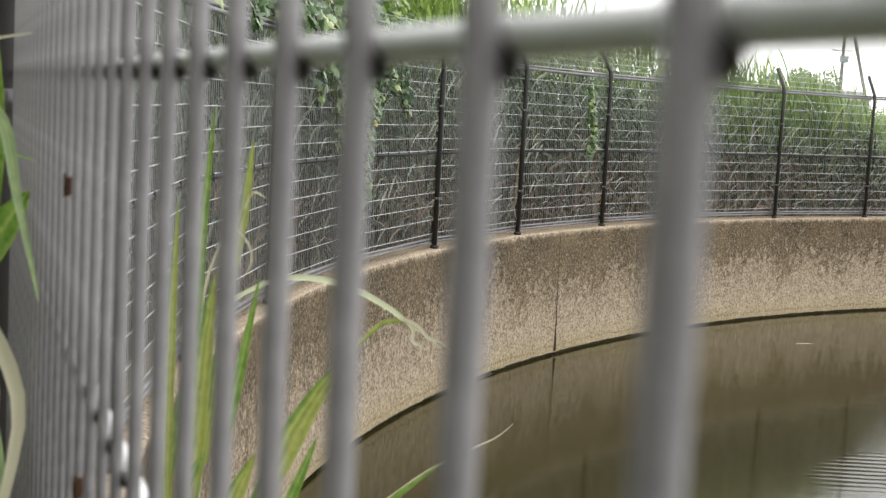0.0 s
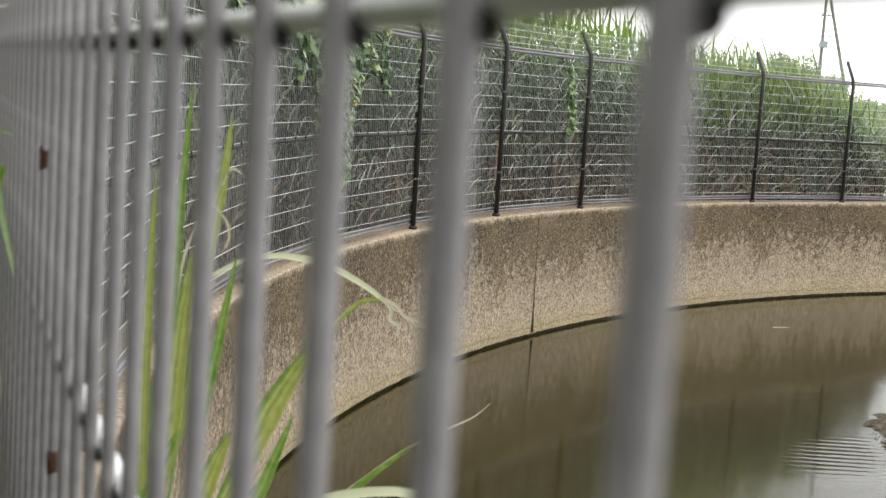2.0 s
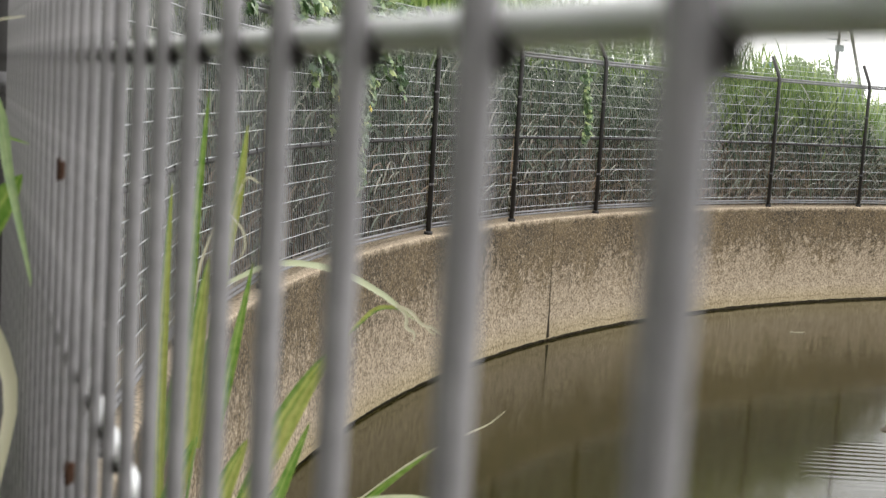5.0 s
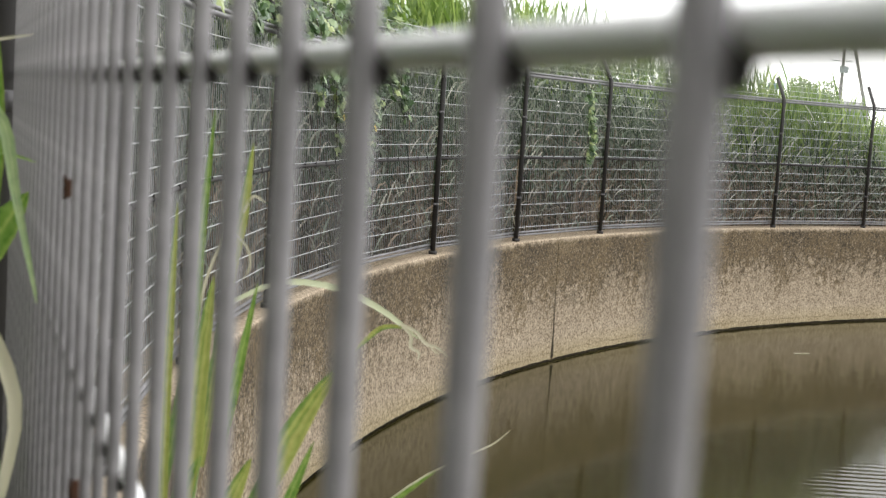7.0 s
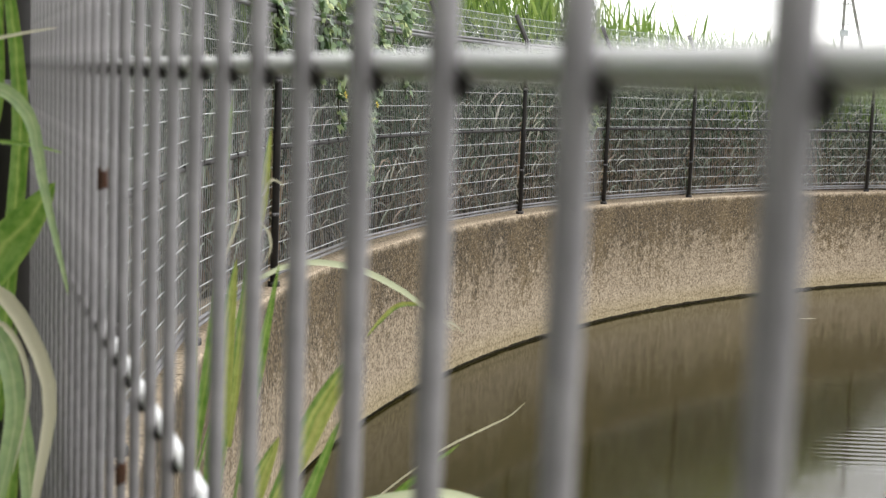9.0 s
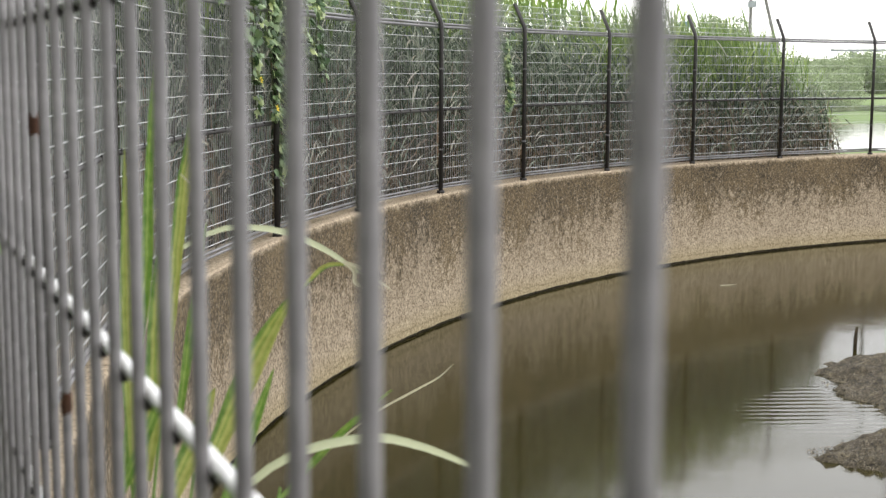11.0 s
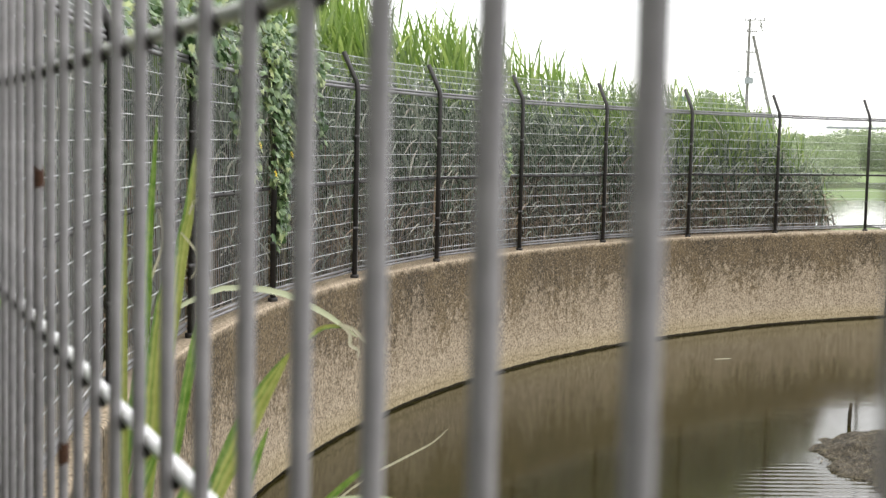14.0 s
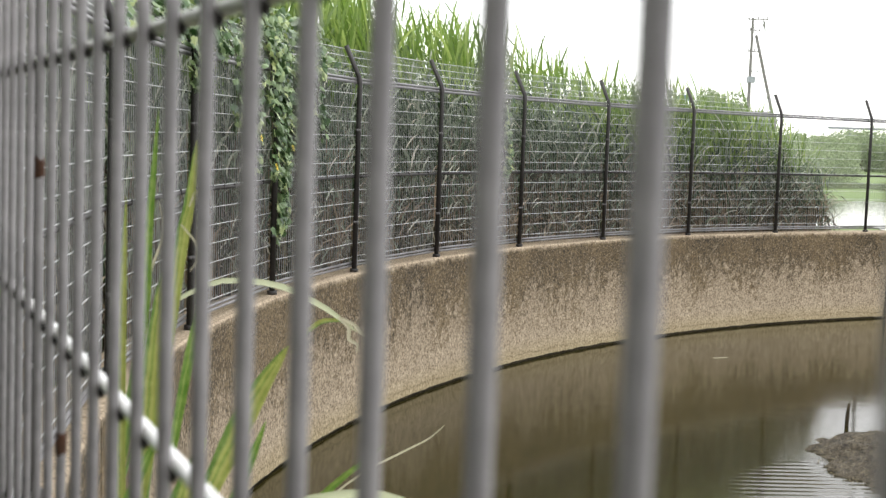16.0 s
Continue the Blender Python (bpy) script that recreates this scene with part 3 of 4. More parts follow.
def flower(k, z):
    holder = new("flower")
    bm = bmesh.new()
    c = ring(bay(k), -0.13, z)
    inward = (ring(bay(k), -1) - ring(bay(k))).normalized()
    q = (inward + Vector((0, 0, 0.25))).to_track_quat("Z", "Y").to_matrix()
    for i in range(5):
        a0 = 2 * math.pi * i / 5
        vs = [bm.verts.new(c + q @ Vector((r * math.cos(a0 + da), r * math.sin(a0 + da), h))) for r, da, h in ((0.005, 0, 0), (0.022, -0.5, 0.010), (0.031, 0, 0.007), (0.022, 0.5, 0.010))]
        bm.faces.new(vs)
    part("petal", bm, FLOWER, holder)
    bm = bmesh.new()
    tube(bm, [c - inward * 0.06, c], 0.003, 5)
    part("stalk", bm, STEM, holder)
    tagged(holder, "small yellow flower on the vine", "flower", group="yellow flowers")


for k, z in ((1.06, 1.141), (0.86, 1.0), (0.66, 1.213)):
    flower(k, z)

# ---- grass that leans in beside the near bay ----
DRY = leaf_material("dry_leaf", [(0.0, (0.48, 0.45, 0.30)), (1.0, (0.70, 0.66, 0.50))], 0.5, 0.3)


def striped_leaf(name, stops):
    m, nt, b = material(name)
    uv = nt.nodes.new("ShaderNodeUVMap")
    sep = nt.nodes.new("ShaderNodeSeparateXYZ")
    nt.links.new(uv.outputs[0], sep.inputs[0])
    f = noise_tex(nt, coords(nt, (1, 1, 1)), 40, 2)
    stripe = math_node(nt, "ADD", math_node(nt, "MULTIPLY", sep.outputs["X"], 0.8), math_node(nt, "MULTIPLY", f, 0.25))
    rib = noise_tex(nt, coords(nt), 120, 3)
    col = mix(nt, 0.25, ramp(nt, stripe, stops), ramp(nt, rib, [(0.35, (0.05, 0.09, 0.015)), (0.65, (0.45, 0.50, 0.18))]))
    nt.links.new(col, b.inputs["Base Color"])
    b.inputs["Roughness"].default_value = 0.4
    tr = nt.nodes.new("ShaderNodeBsdfTranslucent")
    nt.links.new(col, tr.inputs["Color"])
    ms = nt.nodes.new("ShaderNodeMixShader")
    ms.inputs[0].default_value = 0.4
    out = next(n for n in nt.nodes if n.type == "OUTPUT_MATERIAL")
    nt.links.new(b.outputs[0], ms.inputs[1])
    nt.links.new(tr.outputs[0], ms.inputs[2])
    nt.links.new(ms.outputs[0], out.inputs[0])
    return m


STRIPED = striped_leaf("striped_grass_leaf", [(0.08, (0.07, 0.18, 0.018)), (0.28, (0.11, 0.23, 0.025)), (0.40, (0.50, 0.50, 0.13)), (0.52, (0.22, 0.33, 0.05)), (0.64, (0.52, 0.50, 0.15)), (0.80, (0.30, 0.36, 0.07)), (0.92, (0.45, 0.45, 0.12))])
RIBBED = striped_leaf("ribbed_green_leaf", [(0.05, (0.20, 0.34, 0.045)), (0.2, (0.10, 0.235, 0.022)), (0.42, (0.14, 0.29, 0.03)), (0.5, (0.38, 0.48, 0.12)), (0.58, (0.13, 0.28, 0.03)), (0.8, (0.10, 0.235, 0.022)), (0.95, (0.26, 0.37, 0.06))])
PALE_LEAF = striped_leaf("pale_leaf_underside", [(0.05, (0.38, 0.50, 0.26)), (0.42, (0.33, 0.46, 0.22)), (0.5, (0.55, 0.62, 0.36)), (0.58, (0.33, 0.46, 0.22)), (0.95, (0.40, 0.52, 0.28))])


def curve_at(pts, t):
    """A smooth curve through the points (Catmull-Rom)."""
    n = len(pts) - 1
    x = min(t * n, n - 1e-6)
    i, f = int(x), x - int(x)
    p = [pts[min(max(j, 0), n)] for j in (i - 1, i, i + 1, i + 2)]
    return 0.5 * ((2 * p[1]) + (p[2] - p[0]) * f + (2 * p[0] - 5 * p[1] + 4 * p[2] - p[3]) * f * f + (3 * p[1] - p[0] - 3 * p[2] + p[3]) * f ** 3)


def leaf(parent, mat, width, pts, face=(0.2, -1.0, 0.25), blunt=False, label="", name="leaf"):
    """A grass leaf with a folded midrib along a few points, base first."""
    pts = [Vector(p) for p in pts]
    face = Vector(face).normalized()
    bm = bmesh.new()
    uv = bm.loops.layers.uv.new("UVMap")
    rows = []
    segs = 14
    for i in range(segs + 1):
        t = i / segs
        p = curve_at(pts, t)
        d = (curve_at(pts, min(1, t + 0.03)) - curve_at(pts, max(0, t - 0.03))).normalized()
        side = d.cross(face).normalized()
        w = 0.5 * width * (1.0 if blunt else min(1.0, 0.55 + 1.5 * t) * (1 - max(0, (t - 0.35) / 0.65) ** 2)) + 0.0002
        fold = face * (-0.6 * w)
        rows.append([(bm.verts.new(p - side * w), 0.0), (bm.verts.new(p + fold), 0.5), (bm.verts.new(p + side * w), 1.0)])
    for i, (a, b) in enumerate(zip(rows, rows[1:])):
        for j in range(2):
            f = bm.faces.new((a[j][0], a[j + 1][0], b[j + 1][0], b[j][0]))
            f.smooth = True
            for lp, (u, v) in zip(f.loops, ((a[j][1], i), (a[j + 1][1], i), (b[j + 1][1], i + 1), (b[j][1], i + 1))):
                lp[uv].uv = (u, v / segs)
    return part(name, bm, mat, parent, label)


def culm(parent, foot, head, lean=0.0):
    bm = bmesh.new()
    f, h = Vector(foot), Vector(head)
    tube(bm, [f, f.lerp(h, 0.5) + Vector((lean, 0, 0)), h], [0.003, 0.002, 0.0012], 6)
    part("culm", bm, BLADE, parent, smooth=True)


FADED = leaf_material("faded_pale_green_leaf", [(0.0, (0.42, 0.46, 0.27)), (1.0, (0.60, 0.62, 0.42))], 0.45, 0.35)
tuft = new("grass_tuft")
tagged(tuft, "striped green grass leaves growing up through the fence", "grass")
leaf(tuft, RIBBED, 0.0099, [(-0.225, 1.13, 0.93), (-0.206, 1.164, 1.105), (-0.203, 1.177, 1.192), (-0.197, 1.185, 1.307)])
leaf(tuft, STRIPED, 0.0096, [(-0.205, 1.075, 0.94), (-0.213, 1.10, 1.05), (-0.215, 1.115, 1.132), (-0.215, 1.127, 1.23)])
leaf(tuft, STRIPED, 0.0116, [(-0.19, 1.15, 1.0), (-0.175, 1.179, 1.174), (-0.168, 1.185, 1.223), (-0.163, 1.189, 1.28)], label="yellowing leaf with a dry torn edge")
leaf(tuft, STRIPED, 0.0167, [(-0.197, 1.08, 0.95), (-0.19, 1.096, 1.023), (-0.187, 1.116, 1.109), (-0.182, 1.127, 1.17)])
leaf(tuft, RIBBED, 0.0087, [(-0.178, 1.14, 0.97), (-0.166, 1.162, 1.063), (-0.160, 1.171, 1.106), (-0.152, 1.181, 1.16)])
leaf(tuft, STRIPED, 0.0196, [(-0.141, 1.035, 0.968), (-0.111, 1.057, 1.038), (-0.092, 1.069, 1.076), (-0.070, 1.078, 1.111)])
leaf(tuft, STRIPED, 0.0167, [(-0.185, 1.01, 0.92), (-0.159, 1.034, 0.973), (-0.145, 1.047, 1.009), (-0.134, 1.056, 1.036)])
leaf(tuft, RIBBED, 0.0101, [(-0.135, 1.02, 0.92), (-0.113, 1.04, 0.976), (-0.099, 1.054, 1.014), (-0.086, 1.065, 1.05)])
leaf(tuft, RIBBED, 0.0087, [(-0.22, 1.04, 0.93), (-0.190, 1.06, 1.0), (-0.178, 1.07, 1.03)])
leaf(tuft, RIBBED, 0.0065, [(-0.085, 1.12, 0.92), (-0.049, 1.144, 0.954), (-0.022, 1.152, 0.979), (0.015, 1.16, 1.008)])
leaf(tuft, FADED, 0.011, [(-0.128, 1.11, 0.922), (-0.077, 1.129, 0.956), (-0.009, 1.135, 0.970), (0.035, 1.132, 0.964), (0.080, 1.124, 0.948), (0.102, 1.12, 0.934)], (0.1, -0.6, 1), label="pale arching leaf half dried out")
leaf(tuft, DRY, 0.0018, [(-0.175, 1.183, 1.203), (-0.162, 1.183, 1.187), (-0.160, 1.181, 1.172), (-0.166, 1.18, 1.16)], label="curled dry shred")
leaf(tuft, DRY, 0.0022, [(-0.168, 1.185, 1.219), (-0.161, 1.187, 1.234), (-0.150, 1.188, 1.229)], label="curled dry shred")
for foot, head in (((-0.30, 1.10), (-0.225, 1.13, 0.94)), ((-0.27, 1.02), (-0.205, 1.075, 0.95)), ((-0.24, 1.12), (-0.19, 1.15, 1.01)), ((-0.25, 1.04), (-0.197, 1.08, 0.96)), ((-0.24, 1.10), (-0.178, 1.14, 0.98)),
                   ((-0.23, 0.98), (-0.15, 1.035, 0.97)), ((-0.26, 0.97), (-0.185, 1.01, 0.93)), ((-0.24, 1.0), (-0.135, 1.02, 0.93)), ((-0.27, 1.0), (-0.22, 1.04, 0.94)), ((-0.22, 1.08), (-0.085, 1.12, 0.93)), ((-0.23, 1.06), (-0.128, 1.11, 0.95))):
    culm(tuft, (foot[0] - 0.06, foot[1], 0.0), head)

dry_stalk = new("dead_reed")
tagged(dry_stalk, "bleached dead reed leaf with a split tip over the water", "reed")
leaf(dry_stalk, FADED, 0.0095, [(-0.234, 1.56, 1.080), (-0.179, 1.577, 1.107), (-0.110, 1.583, 1.104), (-0.056, 1.583, 1.081), (-0.025, 1.581, 1.060), (-0.011, 1.58, 1.050)], (0.0, -0.7, 0.8))
leaf(dry_stalk, DRY, 0.0040, [(-0.034, 1.581, 1.067), (-0.015, 1.579, 1.059), (-0.003, 1.579, 1.046), (0.011, 1.577, 1.042), (0.025, 1.577, 1.031)], label="split tip")
leaf(dry_stalk, DRY, 0.0022, [(-0.001, 1.579, 1.047), (0.009, 1.579, 1.037), (0.015, 1.577, 1.035)], label="split tip")
leaf(dry_stalk, DRY, 0.0042, [(-0.034, 1.581, 1.067), (-0.021, 1.578, 1.055), (-0.020, 1.577, 1.041), (-0.010, 1.576, 1.035), (-0.011, 1.575, 1.025)], label="split tip")
leaf(dry_stalk, STRIPED, 0.0055, [(-0.029, 1.581, 1.063), (-0.055, 1.58, 1.061), (-0.077, 1.576, 1.041), (-0.091, 1.572, 1.023)], label="yellow-green side leaf")
leaf(dry_stalk, DRY, 0.003, [(-0.27, 1.55, 1.02), (-0.262, 1.56, 1.10), (-0.245, 1.565, 1.16), (-0.25, 1.57, 1.2)], label="curled dry shred")
culm(dry_stalk, (-0.42, 1.5, 0.0), (-0.234, 1.56, 1.082), -0.03)

twig = new("dead_reed")
tagged(twig, "thin pale dead reed bending out over the water", "reed")
leaf(twig, DRY, 0.0030, [(-0.1, 2.08, 0.66), (0.0, 2.11, 0.735), (0.077, 2.131, 0.774), (0.115, 2.135, 0.794), (0.141, 2.139, 0.817)])
culm(twig, (-0.62, 2.0, 0.0), (-0.1, 2.08, 0.662), -0.02)

# ---- broad-leaved plant outside the fence ----
plant = new("broadleaf_plant")
tagged(plant, "tall plant with broad green and withered leaves beside the fence", "plant")
leaf(plant, RIBBED, 0.034, [(-0.40, 0.95, 1.10), (-0.347, 0.974, 1.172), (-0.32, 0.989, 1.209), (-0.30, 0.998, 1.24)])
leaf(plant, RIBBED, 0.013, [(-0.35, 1.02, 1.05), (-0.343, 1.03, 1.178), (-0.339, 1.041, 1.282), (-0.347, 1.038, 1.38), (-0.36, 1.03, 1.46)], blunt=False)
leaf(plant, PALE_LEAF, 0.0095, [(-0.38, 0.94, 1.28), (-0.333, 0.938, 1.31), (-0.305, 0.947, 1.292), (-0.293, 0.947, 1.239), (-0.272, 0.942, 1.156)], label="pale narrow drooping leaf")
leaf(plant, DRY, 0.011, [(-0.36, 0.93, 1.16), (-0.325, 0.928, 1.169), (-0.302, 0.931, 1.144), (-0.282, 0.926, 1.094), (-0.286, 0.907, 1.03), (-0.29, 0.90, 0.98)], label="withered tan leaf with green edge")
leaf(plant, PALE_LEAF, 0.014, [(-0.335, 0.92, 1.14), (-0.318, 0.925, 1.135), (-0.305, 0.92, 1.09), (-0.312, 0.91, 1.03), (-0.318, 0.905, 0.985)], label="drooping green half of a torn leaf")
leaf(plant, DRY, 0.004, [(-0.34, 0.925, 1.15), (-0.312, 0.928, 1.14), (-0.297, 0.925, 1.10), (-0.305, 0.915, 1.04)], label="curled dry shred")
leaf(plant, RIBBED, 0.012, [(-0.315, 0.92, 0.97), (-0.318, 0.946, 1.012), (-0.32, 0.963, 1.075), (-0.321, 0.972, 1.135)])
leaf(plant, PALE_LEAF, 0.013, [(-0.31, 0.98, 0.95), (-0.317, 0.996, 0.997), (-0.327, 1.01, 1.054), (-0.339, 1.018, 1.105)])
leaf(plant, RIBBED, 0.011, [(-0.39, 1.06, 1.15), (-0.38, 1.078, 1.247), (-0.371, 1.084, 1.302), (-0.37, 1.084, 1.365), (-0.365, 1.08, 1.42)])
leaf(plant, DRY, 0.0022, [(-0.36, 0.935, 1.335), (-0.334, 0.938, 1.341), (-0.309, 0.946, 1.348), (-0.287, 0.953, 1.353)], label="thin dry leaf stalk")
leaf(plant, RIBBED, 0.003, [(-0.345, 0.985, 1.27), (-0.333, 0.989, 1.269), (-0.314, 0.995, 1.267), (-0.296, 1.001, 1.262)])
for x, y, z in ((-0.40, 0.95, 1.11), (-0.35, 1.02, 1.06), (-0.38, 0.94, 1.29), (-0.36, 0.93, 1.17), (-0.315, 0.92, 0.98), (-0.31, 0.98, 0.96), (-0.39, 1.06, 1.16), (-0.36, 0.935, 1.34), (-0.345, 0.985, 1.27)):
    culm(plant, (-0.46, 0.98, -0.12), (x, y, z), -0.02)

# ---- mud bank in the water ----
def mud():
    m, nt, b = material("mud_with_dry_grass")
    v = coords(nt)
    f = noise_tex(nt, v, 16, 6, 0.75)
    g = noise_tex(nt, v, 60, 4, 0.7)
    nt.links.new(ramp(nt, mix(nt, 0.5, f, g), [(0.40, (0.014, 0.011, 0.007)), (0.5, (0.065, 0.053, 0.033)), (0.62, (0.19, 0.16, 0.10))]), b.inputs["Base Color"])
    b.inputs["Roughness"].default_value = 0.85
    bump(nt, b, mix(nt, 0.5, f, g), 1.0, 0.04)
    return m


MUD = mud()
MATTED = leaf_material("matted_dry_grass", [(0.0, (0.035, 0.028, 0.02)), (0.5, (0.085, 0.07, 0.045)), (0.85, (0.21, 0.175, 0.12)), (1.0, (0.36, 0.31, 0.22))], 0.6, 0.2)


def mud_bank(cx, cy, rx, ry, h, seed, label):
    bm = bmesh.new()
    rows, n = 30, 130
    grid = []
    for i in range(rows + 1):
        t = i / rows
        row = []
        for j in range(n):
            a = 2 * math.pi * j / n
            wob = 1 + 0.22 * noise.noise(Vector((2.1 * math.cos(a), 2.1 * math.sin(a), seed))) + 0.08 * noise.noise(Vector((7 * math.cos(a), 7 * math.sin(a), seed)))
            x, y = cx + rx * t * wob * math.cos(a), cy + ry * t * wob * math.sin(a)
            z = WATER - 0.06 + (h + 0.06) * (1 - t ** 2.6) + 0.05 * noise.noise(Vector((x * 5, y * 5, seed))) * (1 - t ** 6) + 0.06 * noise.noise(Vector((x * 14, y * 14, seed)))
            row.append(bm.verts.new((x, y, z)))
        grid.append(row)
    for a, b in zip(grid, grid[1:]):
        for j in range(n):
            f = bm.faces.new((a[j], b[j], b[(j + 1) % n], a[(j + 1) % n]))
            f.smooth = True
    bmesh.ops.remove_doubles(bm, verts=grid[0], dist=1e-4)
    holder = new("mud_bank")
    part("mud", bm, MUD, holder)
    bm = bmesh.new()
    for i in range(9000):
        a, t = rnd.uniform(0, 6.283), math.sqrt(rnd.random()) * 0.97
        x, y = cx + rx * t * math.cos(a), cy + ry * t * math.sin(a)
        z = WATER - 0.06 + (h + 0.06) * (1 - t ** 2.6) + 0.05 * noise.noise(Vector((x * 5, y * 5, seed))) * (1 - t ** 6) + 0.06 * noise.noise(Vector((x * 14, y * 14, seed)))
        aa = rnd.uniform(0, 6.283)
        blade(bm, (x, y, z - 0.01), (math.cos(aa), math.sin(aa), rnd.uniform(0.2, 1.4)), rnd.uniform(0.03, 0.075), 0.0045, rnd.uniform(1.5, 3.5), 3)
    o = part("matted_straw", bm, MATTED, holder)
    o["kind"] = "stuff"
    tagged(holder, label, "mud bank")


mud_bank(5.6, 10.9, 1.75, 1.6, 0.26, 3.0, "low mud bank covered in matted dry grass in the water")
mud_bank(4.6, 8.95, 1.6, 0.6, 0.16, 8.0, "low mud bank covered in matted dry grass beside open water")
bm = bmesh.new()
tube(bm, [(4.78, 12.6, WATER - 0.1), (4.79, 12.62, WATER + 0.1), (4.8, 12.62, WATER + 0.22)], [0.018, 0.02, 0.012], 7)
stub = part("stick", bm, WET, smooth=True)
tagged(stub, "dark broken stick standing in the shallow water", "stick")
bm = bmesh.new()
for dx, dy in ((0, 0), (0.07, 0.02)):
    blade(bm, (4.5 + dx, 16.5 + dy, WATER + 0.006), (1, 0.2, 0.04), 0.16, 0.035, 0.05, 4)
flake = part("floating_leaf", bm, DRY)
tagged(flake, "pale dry leaf floating on the water", "leaf")

# ---- beyond the fence: marsh, trees, pole ----
def away(az, elev, dist):
    a = radians(az)
    return Vector((dist * math.sin(a), dist * math.cos(a), 1.3 + dist * math.tan(radians(elev))))


def marsh_water(az0, az1, d0, d1, seed):
    bm = bmesh.new()
    n = 40
    rows = []
    for i in range(n + 1):
        az = az0 + (az1 - az0) * i / n
        w0 = d0 + (d1 - d0) * 0.25 * noise.noise(Vector((az * 0.6, seed, 0)))
        w1 = d1 + (d1 - d0) * 0.25 * noise.noise(Vector((az * 0.5, seed, 5)))
        rows.append((bm.verts.new((w0 * math.sin(radians(az)), w0 * math.cos(radians(az)), -0.1)), bm.verts.new((w1 * math.sin(radians(az)), w1 * math.cos(radians(az)), -0.1))))
    for a, b in zip(rows, rows[1:]):
        bm.faces.new((a[0], a[1], b[1], b[0]))
    bmesh.ops.recalc_face_normals(bm, faces=bm.faces)
    o = part("water", bm, MARSH)
    tagged(o, "shallow pale marsh water between green grass", "water", kind="structure")


def marsh_material():
    m, nt, b = material("shallow_marsh_water")
    f = noise_tex(nt, coords(nt), 1.5, 4)
    nt.links.new(ramp(nt, f, [(0.4, (0.10, 0.11, 0.07)), (0.7, (0.16, 0.18, 0.10))]), b.inputs["Base Color"])
    b.inputs["Roughness"].default_value = 0.08
    bump(nt, b, f, 0.1, 0.02)
    return m


MARSH = marsh_material()
marsh_water(16.5, 34, 25, 38, 1.0)
marsh_water(17.5, 36, 50, 60, 2.0)


def shrub_mass(name, centre, rx, ry, rz, n, size, label, category, mat):
    """A crown of many small leaf clumps with an uneven outline on a short trunk."""
    holder = new(name)
    bm = bmesh.new()
    c = Vector(centre)
    lobes = [(Vector((rnd.uniform(-0.6, 0.6) * rx, rnd.uniform(-0.6, 0.6) * ry, rnd.uniform(-0.35, 0.45) * rz)), rnd.uniform(0.4, 0.62)) for _ in range(11)]
    for i in range(n):
        lo, s = lobes[i % len(lobes)]
        d = Vector((rnd.gauss(0, 1), rnd.gauss(0, 1), rnd.gauss(0, 1))).normalized() * rnd.uniform(0.7, 1.02)
        p = c + lo + Vector((d.x * rx * s, d.y * ry * s, d.z * rz * s))
        nrm = (d + Vector((rnd.gauss(0, 0.5), rnd.gauss(0, 0.5), rnd.gauss(0.3, 0.5)))).normalized()
        q = nrm.to_track_quat("Z", "Y").to_matrix() @ Matrix.Rotation(rnd.uniform(0, 6.28), 3, "Z")
        sz = size * rnd.uniform(0.6, 1.4)
        vs = [bm.verts.new(p + q @ Vector((x * sz, y * sz, z * sz))) for x, y, z in ((0, -0.5, 0), (0.38, 0, -0.1), (0, 0.6, 0), (-0.38, 0, -0.1))]
        bm.faces.new(vs)
    o = part("crown", bm, mat, holder)
    o["kind"] = "stuff"
    bm = bmesh.new()
    foot = Vector((c.x, c.y, -0.15))
    tube(bm, [foot, foot.lerp(c, 0.6), c + Vector((0.1 * rx, 0, 0.3 * rz))], [0.05 * rz + 0.03, 0.035 * rz + 0.02, 0.01], 7)
    for i in range(4):
        lo = lobes[i][0]
        tube(bm, [foot.lerp(c, 0.6), c + lo * 0.8], [0.025 * rz + 0.01, 0.008], 5)
    part("trunk", bm, STEM, holder)
    tagged(holder, label, category)


p = away(15.05, 0.75, 135)
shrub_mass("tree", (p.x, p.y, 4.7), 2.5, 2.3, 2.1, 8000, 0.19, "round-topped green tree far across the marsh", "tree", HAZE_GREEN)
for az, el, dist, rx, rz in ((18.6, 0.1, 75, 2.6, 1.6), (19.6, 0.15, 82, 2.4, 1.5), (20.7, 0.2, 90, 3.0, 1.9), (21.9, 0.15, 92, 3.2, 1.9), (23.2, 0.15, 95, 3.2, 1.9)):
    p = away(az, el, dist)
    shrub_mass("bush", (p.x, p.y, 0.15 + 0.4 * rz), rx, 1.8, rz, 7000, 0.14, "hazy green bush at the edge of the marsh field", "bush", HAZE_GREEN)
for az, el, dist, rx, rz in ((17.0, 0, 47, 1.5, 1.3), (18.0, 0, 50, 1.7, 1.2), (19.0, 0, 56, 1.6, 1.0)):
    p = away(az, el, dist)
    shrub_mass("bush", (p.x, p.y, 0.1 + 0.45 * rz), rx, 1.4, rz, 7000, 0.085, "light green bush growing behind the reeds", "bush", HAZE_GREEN)


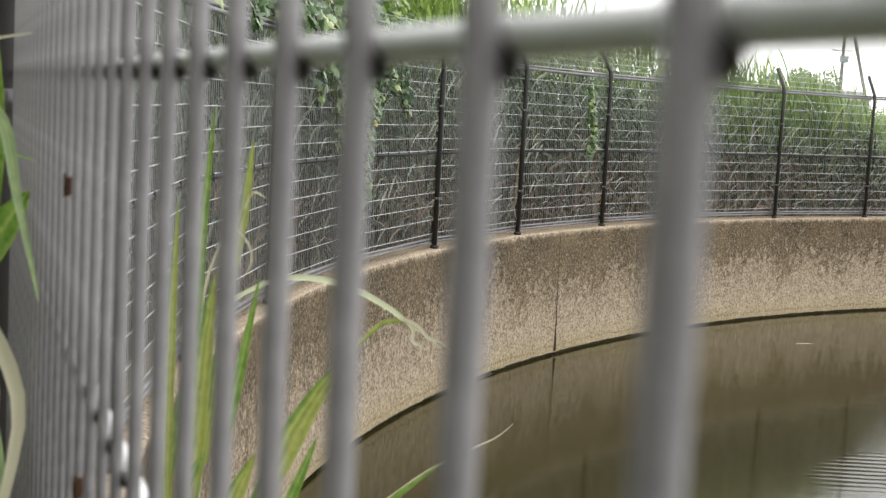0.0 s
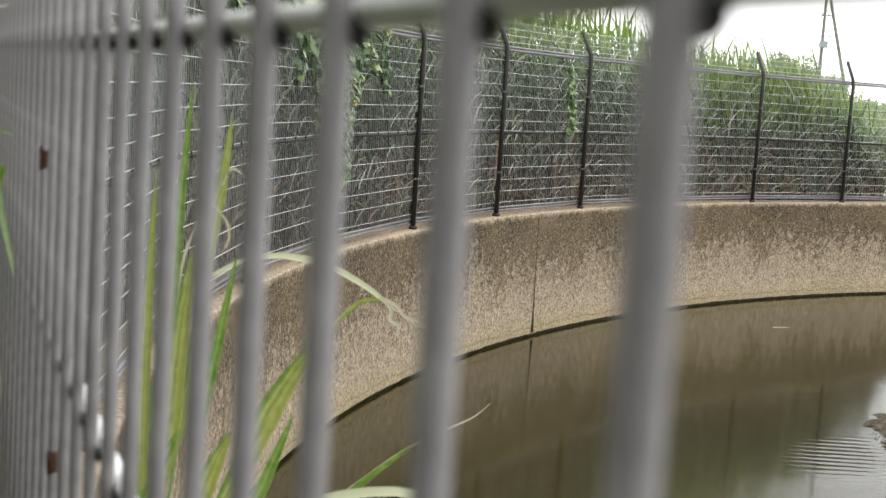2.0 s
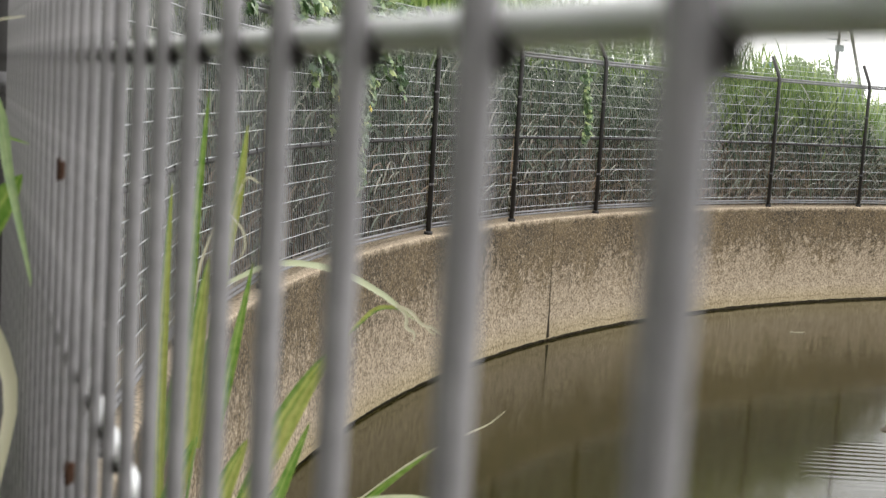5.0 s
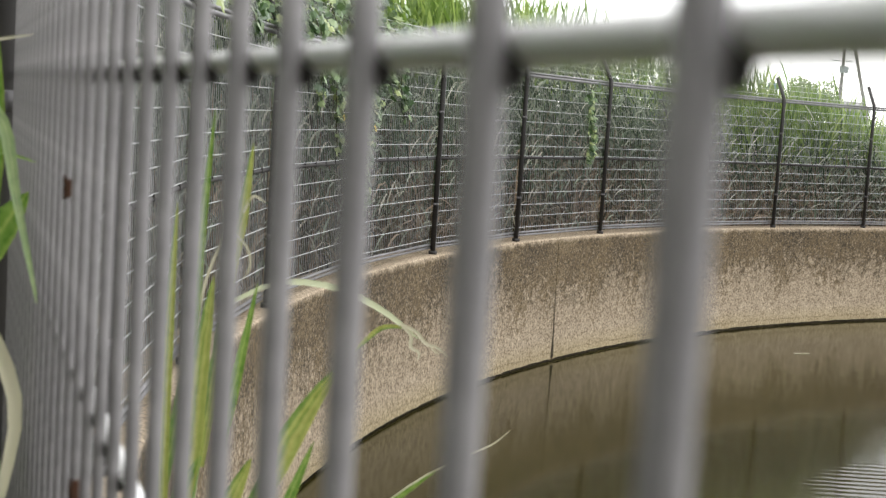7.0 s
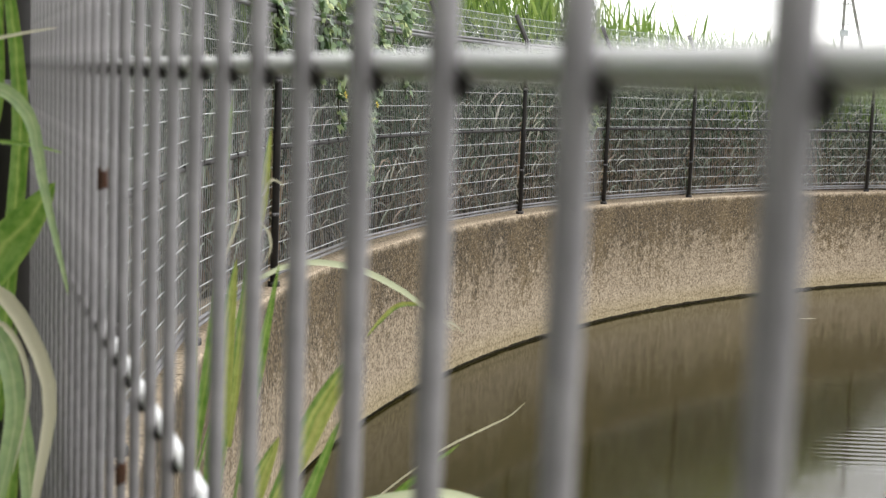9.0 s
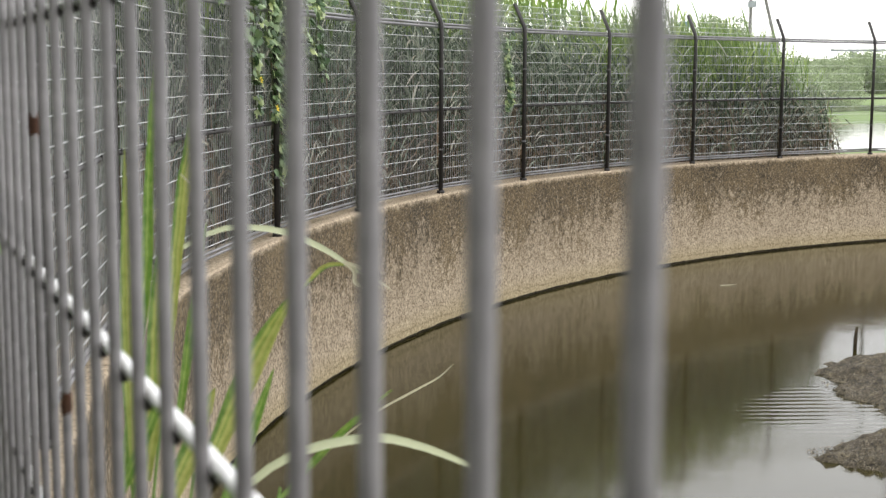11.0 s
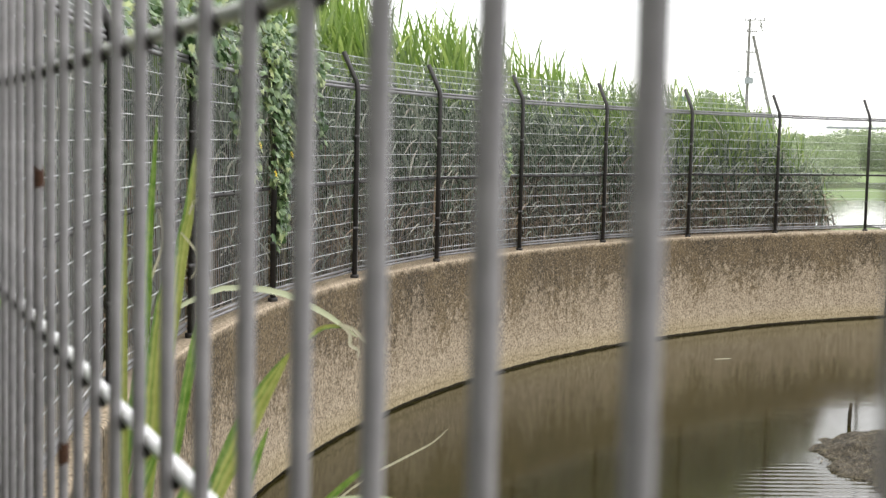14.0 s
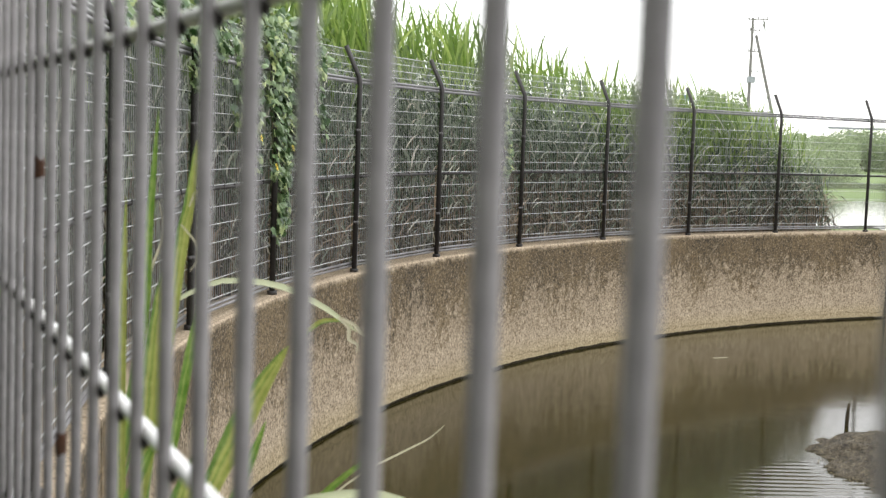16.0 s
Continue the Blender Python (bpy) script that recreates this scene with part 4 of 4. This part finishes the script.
def tree_line():
    """A far belt of woods, one uneven mass of leaf clumps."""
    bm = bmesh.new()
    for i in range(9000):
        az = rnd.uniform(-6, 42)
        d = rnd.uniform(190, 215)
        top = 2.6 + 1.4 * noise.noise(Vector((az * 0.9, 1, 0))) + 0.8 * noise.noise(Vector((az * 3.1, 4, 0)))
        p = away(az, 0, d)
        p.z = rnd.uniform(-0.1, max(0.8, top))
        q = Vector((rnd.gauss(0, 1), rnd.gauss(-1, 0.6), rnd.gauss(0.5, 0.6))).to_track_quat("Z", "Y").to_matrix()
        sz = rnd.uniform(0.5, 1.2)
        bm.faces.new([bm.verts.new(p + q @ Vector((x * sz, y * sz, 0))) for x, y in ((0, -0.5), (0.5, 0), (0, 0.6), (-0.5, 0))])
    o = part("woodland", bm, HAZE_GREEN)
    tagged(o, "low belt of hazy green trees along the horizon", "woods", kind="stuff")


tree_line()

POLE = painted_steel("grey_concrete_pole", (0.15, 0.142, 0.138), (0.23, 0.22, 0.215), 0.85, 0.0, 8)
BOXGREY = painted_steel("pale_grey_housing", (0.24, 0.26, 0.28), (0.34, 0.36, 0.39), 0.6, 0.0, 8)


def utility_pole():
    holder = new("utility_pole")
    D = 110.0
    base = away(16.13, 0, D)
    base.z = -0.12
    top = away(16.11, 5.15, D)
    x, y = base.x, base.y
    side = Vector((math.cos(radians(16)), -math.sin(radians(16)), 0))
    bm = bmesh.new()
    tube(bm, [(x, y, -0.12), (x, y, top.z)], [0.17, 0.10], 10)
    part("pole", bm, POLE, holder)
    bm = bmesh.new()
    a, b = Vector((x, y, top.z - 1.3)) + side * 0.3, away(17.62, 0, D)
    b.z = -0.12
    tube(bm, [a, b], [0.12, 0.15], 10)
    part("brace", bm, POLE, holder, "leaning brace pole")
    for z, w in ((top.z - 0.1, 1.6), (top.z - 1.0, 0.8), (top.z - 2.6, 1.0)):
        bm = bmesh.new()
        c = Vector((x, y, z)) + side * (0.25 * w)
        tube(bm, [c - side * (w / 2), c + side * (w / 2)], 0.05, 6)
        for k in (-0.45, 0.0, 0.45):
            tube(bm, [c + side * (w * k), c + side * (w * k) + Vector((0, 0, 0.22))], 0.05, 6)
        part("crossarm", bm, POLE, holder)
    bm = bmesh.new()
    tube(bm, [(x, y, top.z), (x, y, top.z + 0.8)], 0.03, 6)
    part("spike", bm, POLE, holder)
    bm = bmesh.new()
    box(bm, Matrix.Translation(Vector((x, y, top.z - 4.8)) + side * 0.1), 0.55, 0.55, 0.5)
    tube(bm, [Vector((x, y, top.z - 4.1)) - side * 0.9, Vector((x, y, top.z - 4.15)) + side * 0.7], 0.04, 6)
    part("transformer", bm, BOXGREY, holder, "pale grey equipment box")
    for k in range(3):
        bm = bmesh.new()
        s = Vector((x, y, top.z + 0.05 - 0.25 * k)) + side * 0.8
        pts = [s + side * (1.3 * t) + Vector((0, 3.5 * t, -0.5 * t + 0.9 * t * (t - 1))) for t in (0, 0.25, 0.5, 0.75, 1)]
        tube(bm, pts, 0.03, 5)
        part("cable", bm, POLE, holder)
    tagged(holder, "grey utility pole with a leaning brace and crossarms", "utility pole")


utility_pole()


def far_house():
    holder = new("house")
    bm = bmesh.new()
    c = away(16.55, 0, 180)
    rot = Matrix.Rotation(radians(-16.5), 4, "Z")
    m = Matrix.Translation((c.x, c.y, 2.2)) @ rot
    box(bm, m, 4.6, 4.0, 4.6)
    part("wall", bm, BOXGREY, holder)
    bm = bmesh.new()
    m = Matrix.Translation((c.x, c.y, 4.5)) @ rot
    vs = [bm.verts.new(m @ Vector(v)) for v in ((-2.6, -2.3, 0), (2.6, -2.3, 0), (2.6, 2.3, 0), (-2.6, 2.3, 0), (-1.6, 0, 1.2), (1.6, 0, 1.2))]
    for q in ((0, 1, 5, 4), (1, 2, 5), (2, 3, 4, 5), (3, 0, 4), (3, 2, 1, 0)):
        bm.faces.new([vs[i] for i in q])
    part("roof", bm, RAIL, holder)
    tagged(holder, "pale grey house with a hipped roof far away", "house")


far_house()


def far_bridge():
    holder = new("bridge")
    A, B = away(19.4, 0, 260), away(34, 0, 250)
    bm = bmesh.new()
    d = (B - A)
    mid = (A + B) / 2
    ang = math.atan2(d.y, d.x)
    m = Matrix.Rotation(ang, 4, "Z")
    box(bm, Matrix.Translation((mid.x, mid.y, 5.0)) @ m, d.length, 3.0, 0.4)
    part("deck", bm, BOXGREY, holder)
    bm = bmesh.new()
    box(bm, Matrix.Translation((mid.x, mid.y - 1.3, 5.75)) @ m, d.length, 0.1, 0.12)
    part("railing", bm, BOXGREY, holder)
    for i in range(7):
        p = A.lerp(B, (i + 0.4) / 7)
        bm = bmesh.new()
        tube(bm, [(p.x, p.y, -0.15), (p.x, p.y, 4.7)], 0.6, 10)
        part("pier", bm, BOXGREY, holder)
    tagged(holder, "long pale grey road bridge on the horizon", "bridge")


far_bridge()


def far_sign():
    holder = new("sign_board")
    c = away(13.55, 1.86, 95)
    bm = bmesh.new()
    box(bm, Matrix.Translation(c) @ Matrix.Rotation(radians(-13.5), 4, "Z"), 0.95, 0.06, 0.42)
    part("panel", bm, TEAL, holder)
    for s in (-0.35, 0.35):
        bm = bmesh.new()
        tube(bm, [(c.x + s, c.y, -0.13), (c.x + s, c.y + 0.05, c.z + 0.2)], 0.04, 6)
        part("support", bm, POLE, holder)
    tagged(holder, "small teal sign board on two posts", "sign")


TEAL = painted_steel("teal_sign_paint", (0.16, 0.30, 0.36), (0.20, 0.35, 0.42), 0.5, 0.0, 10)
far_sign()
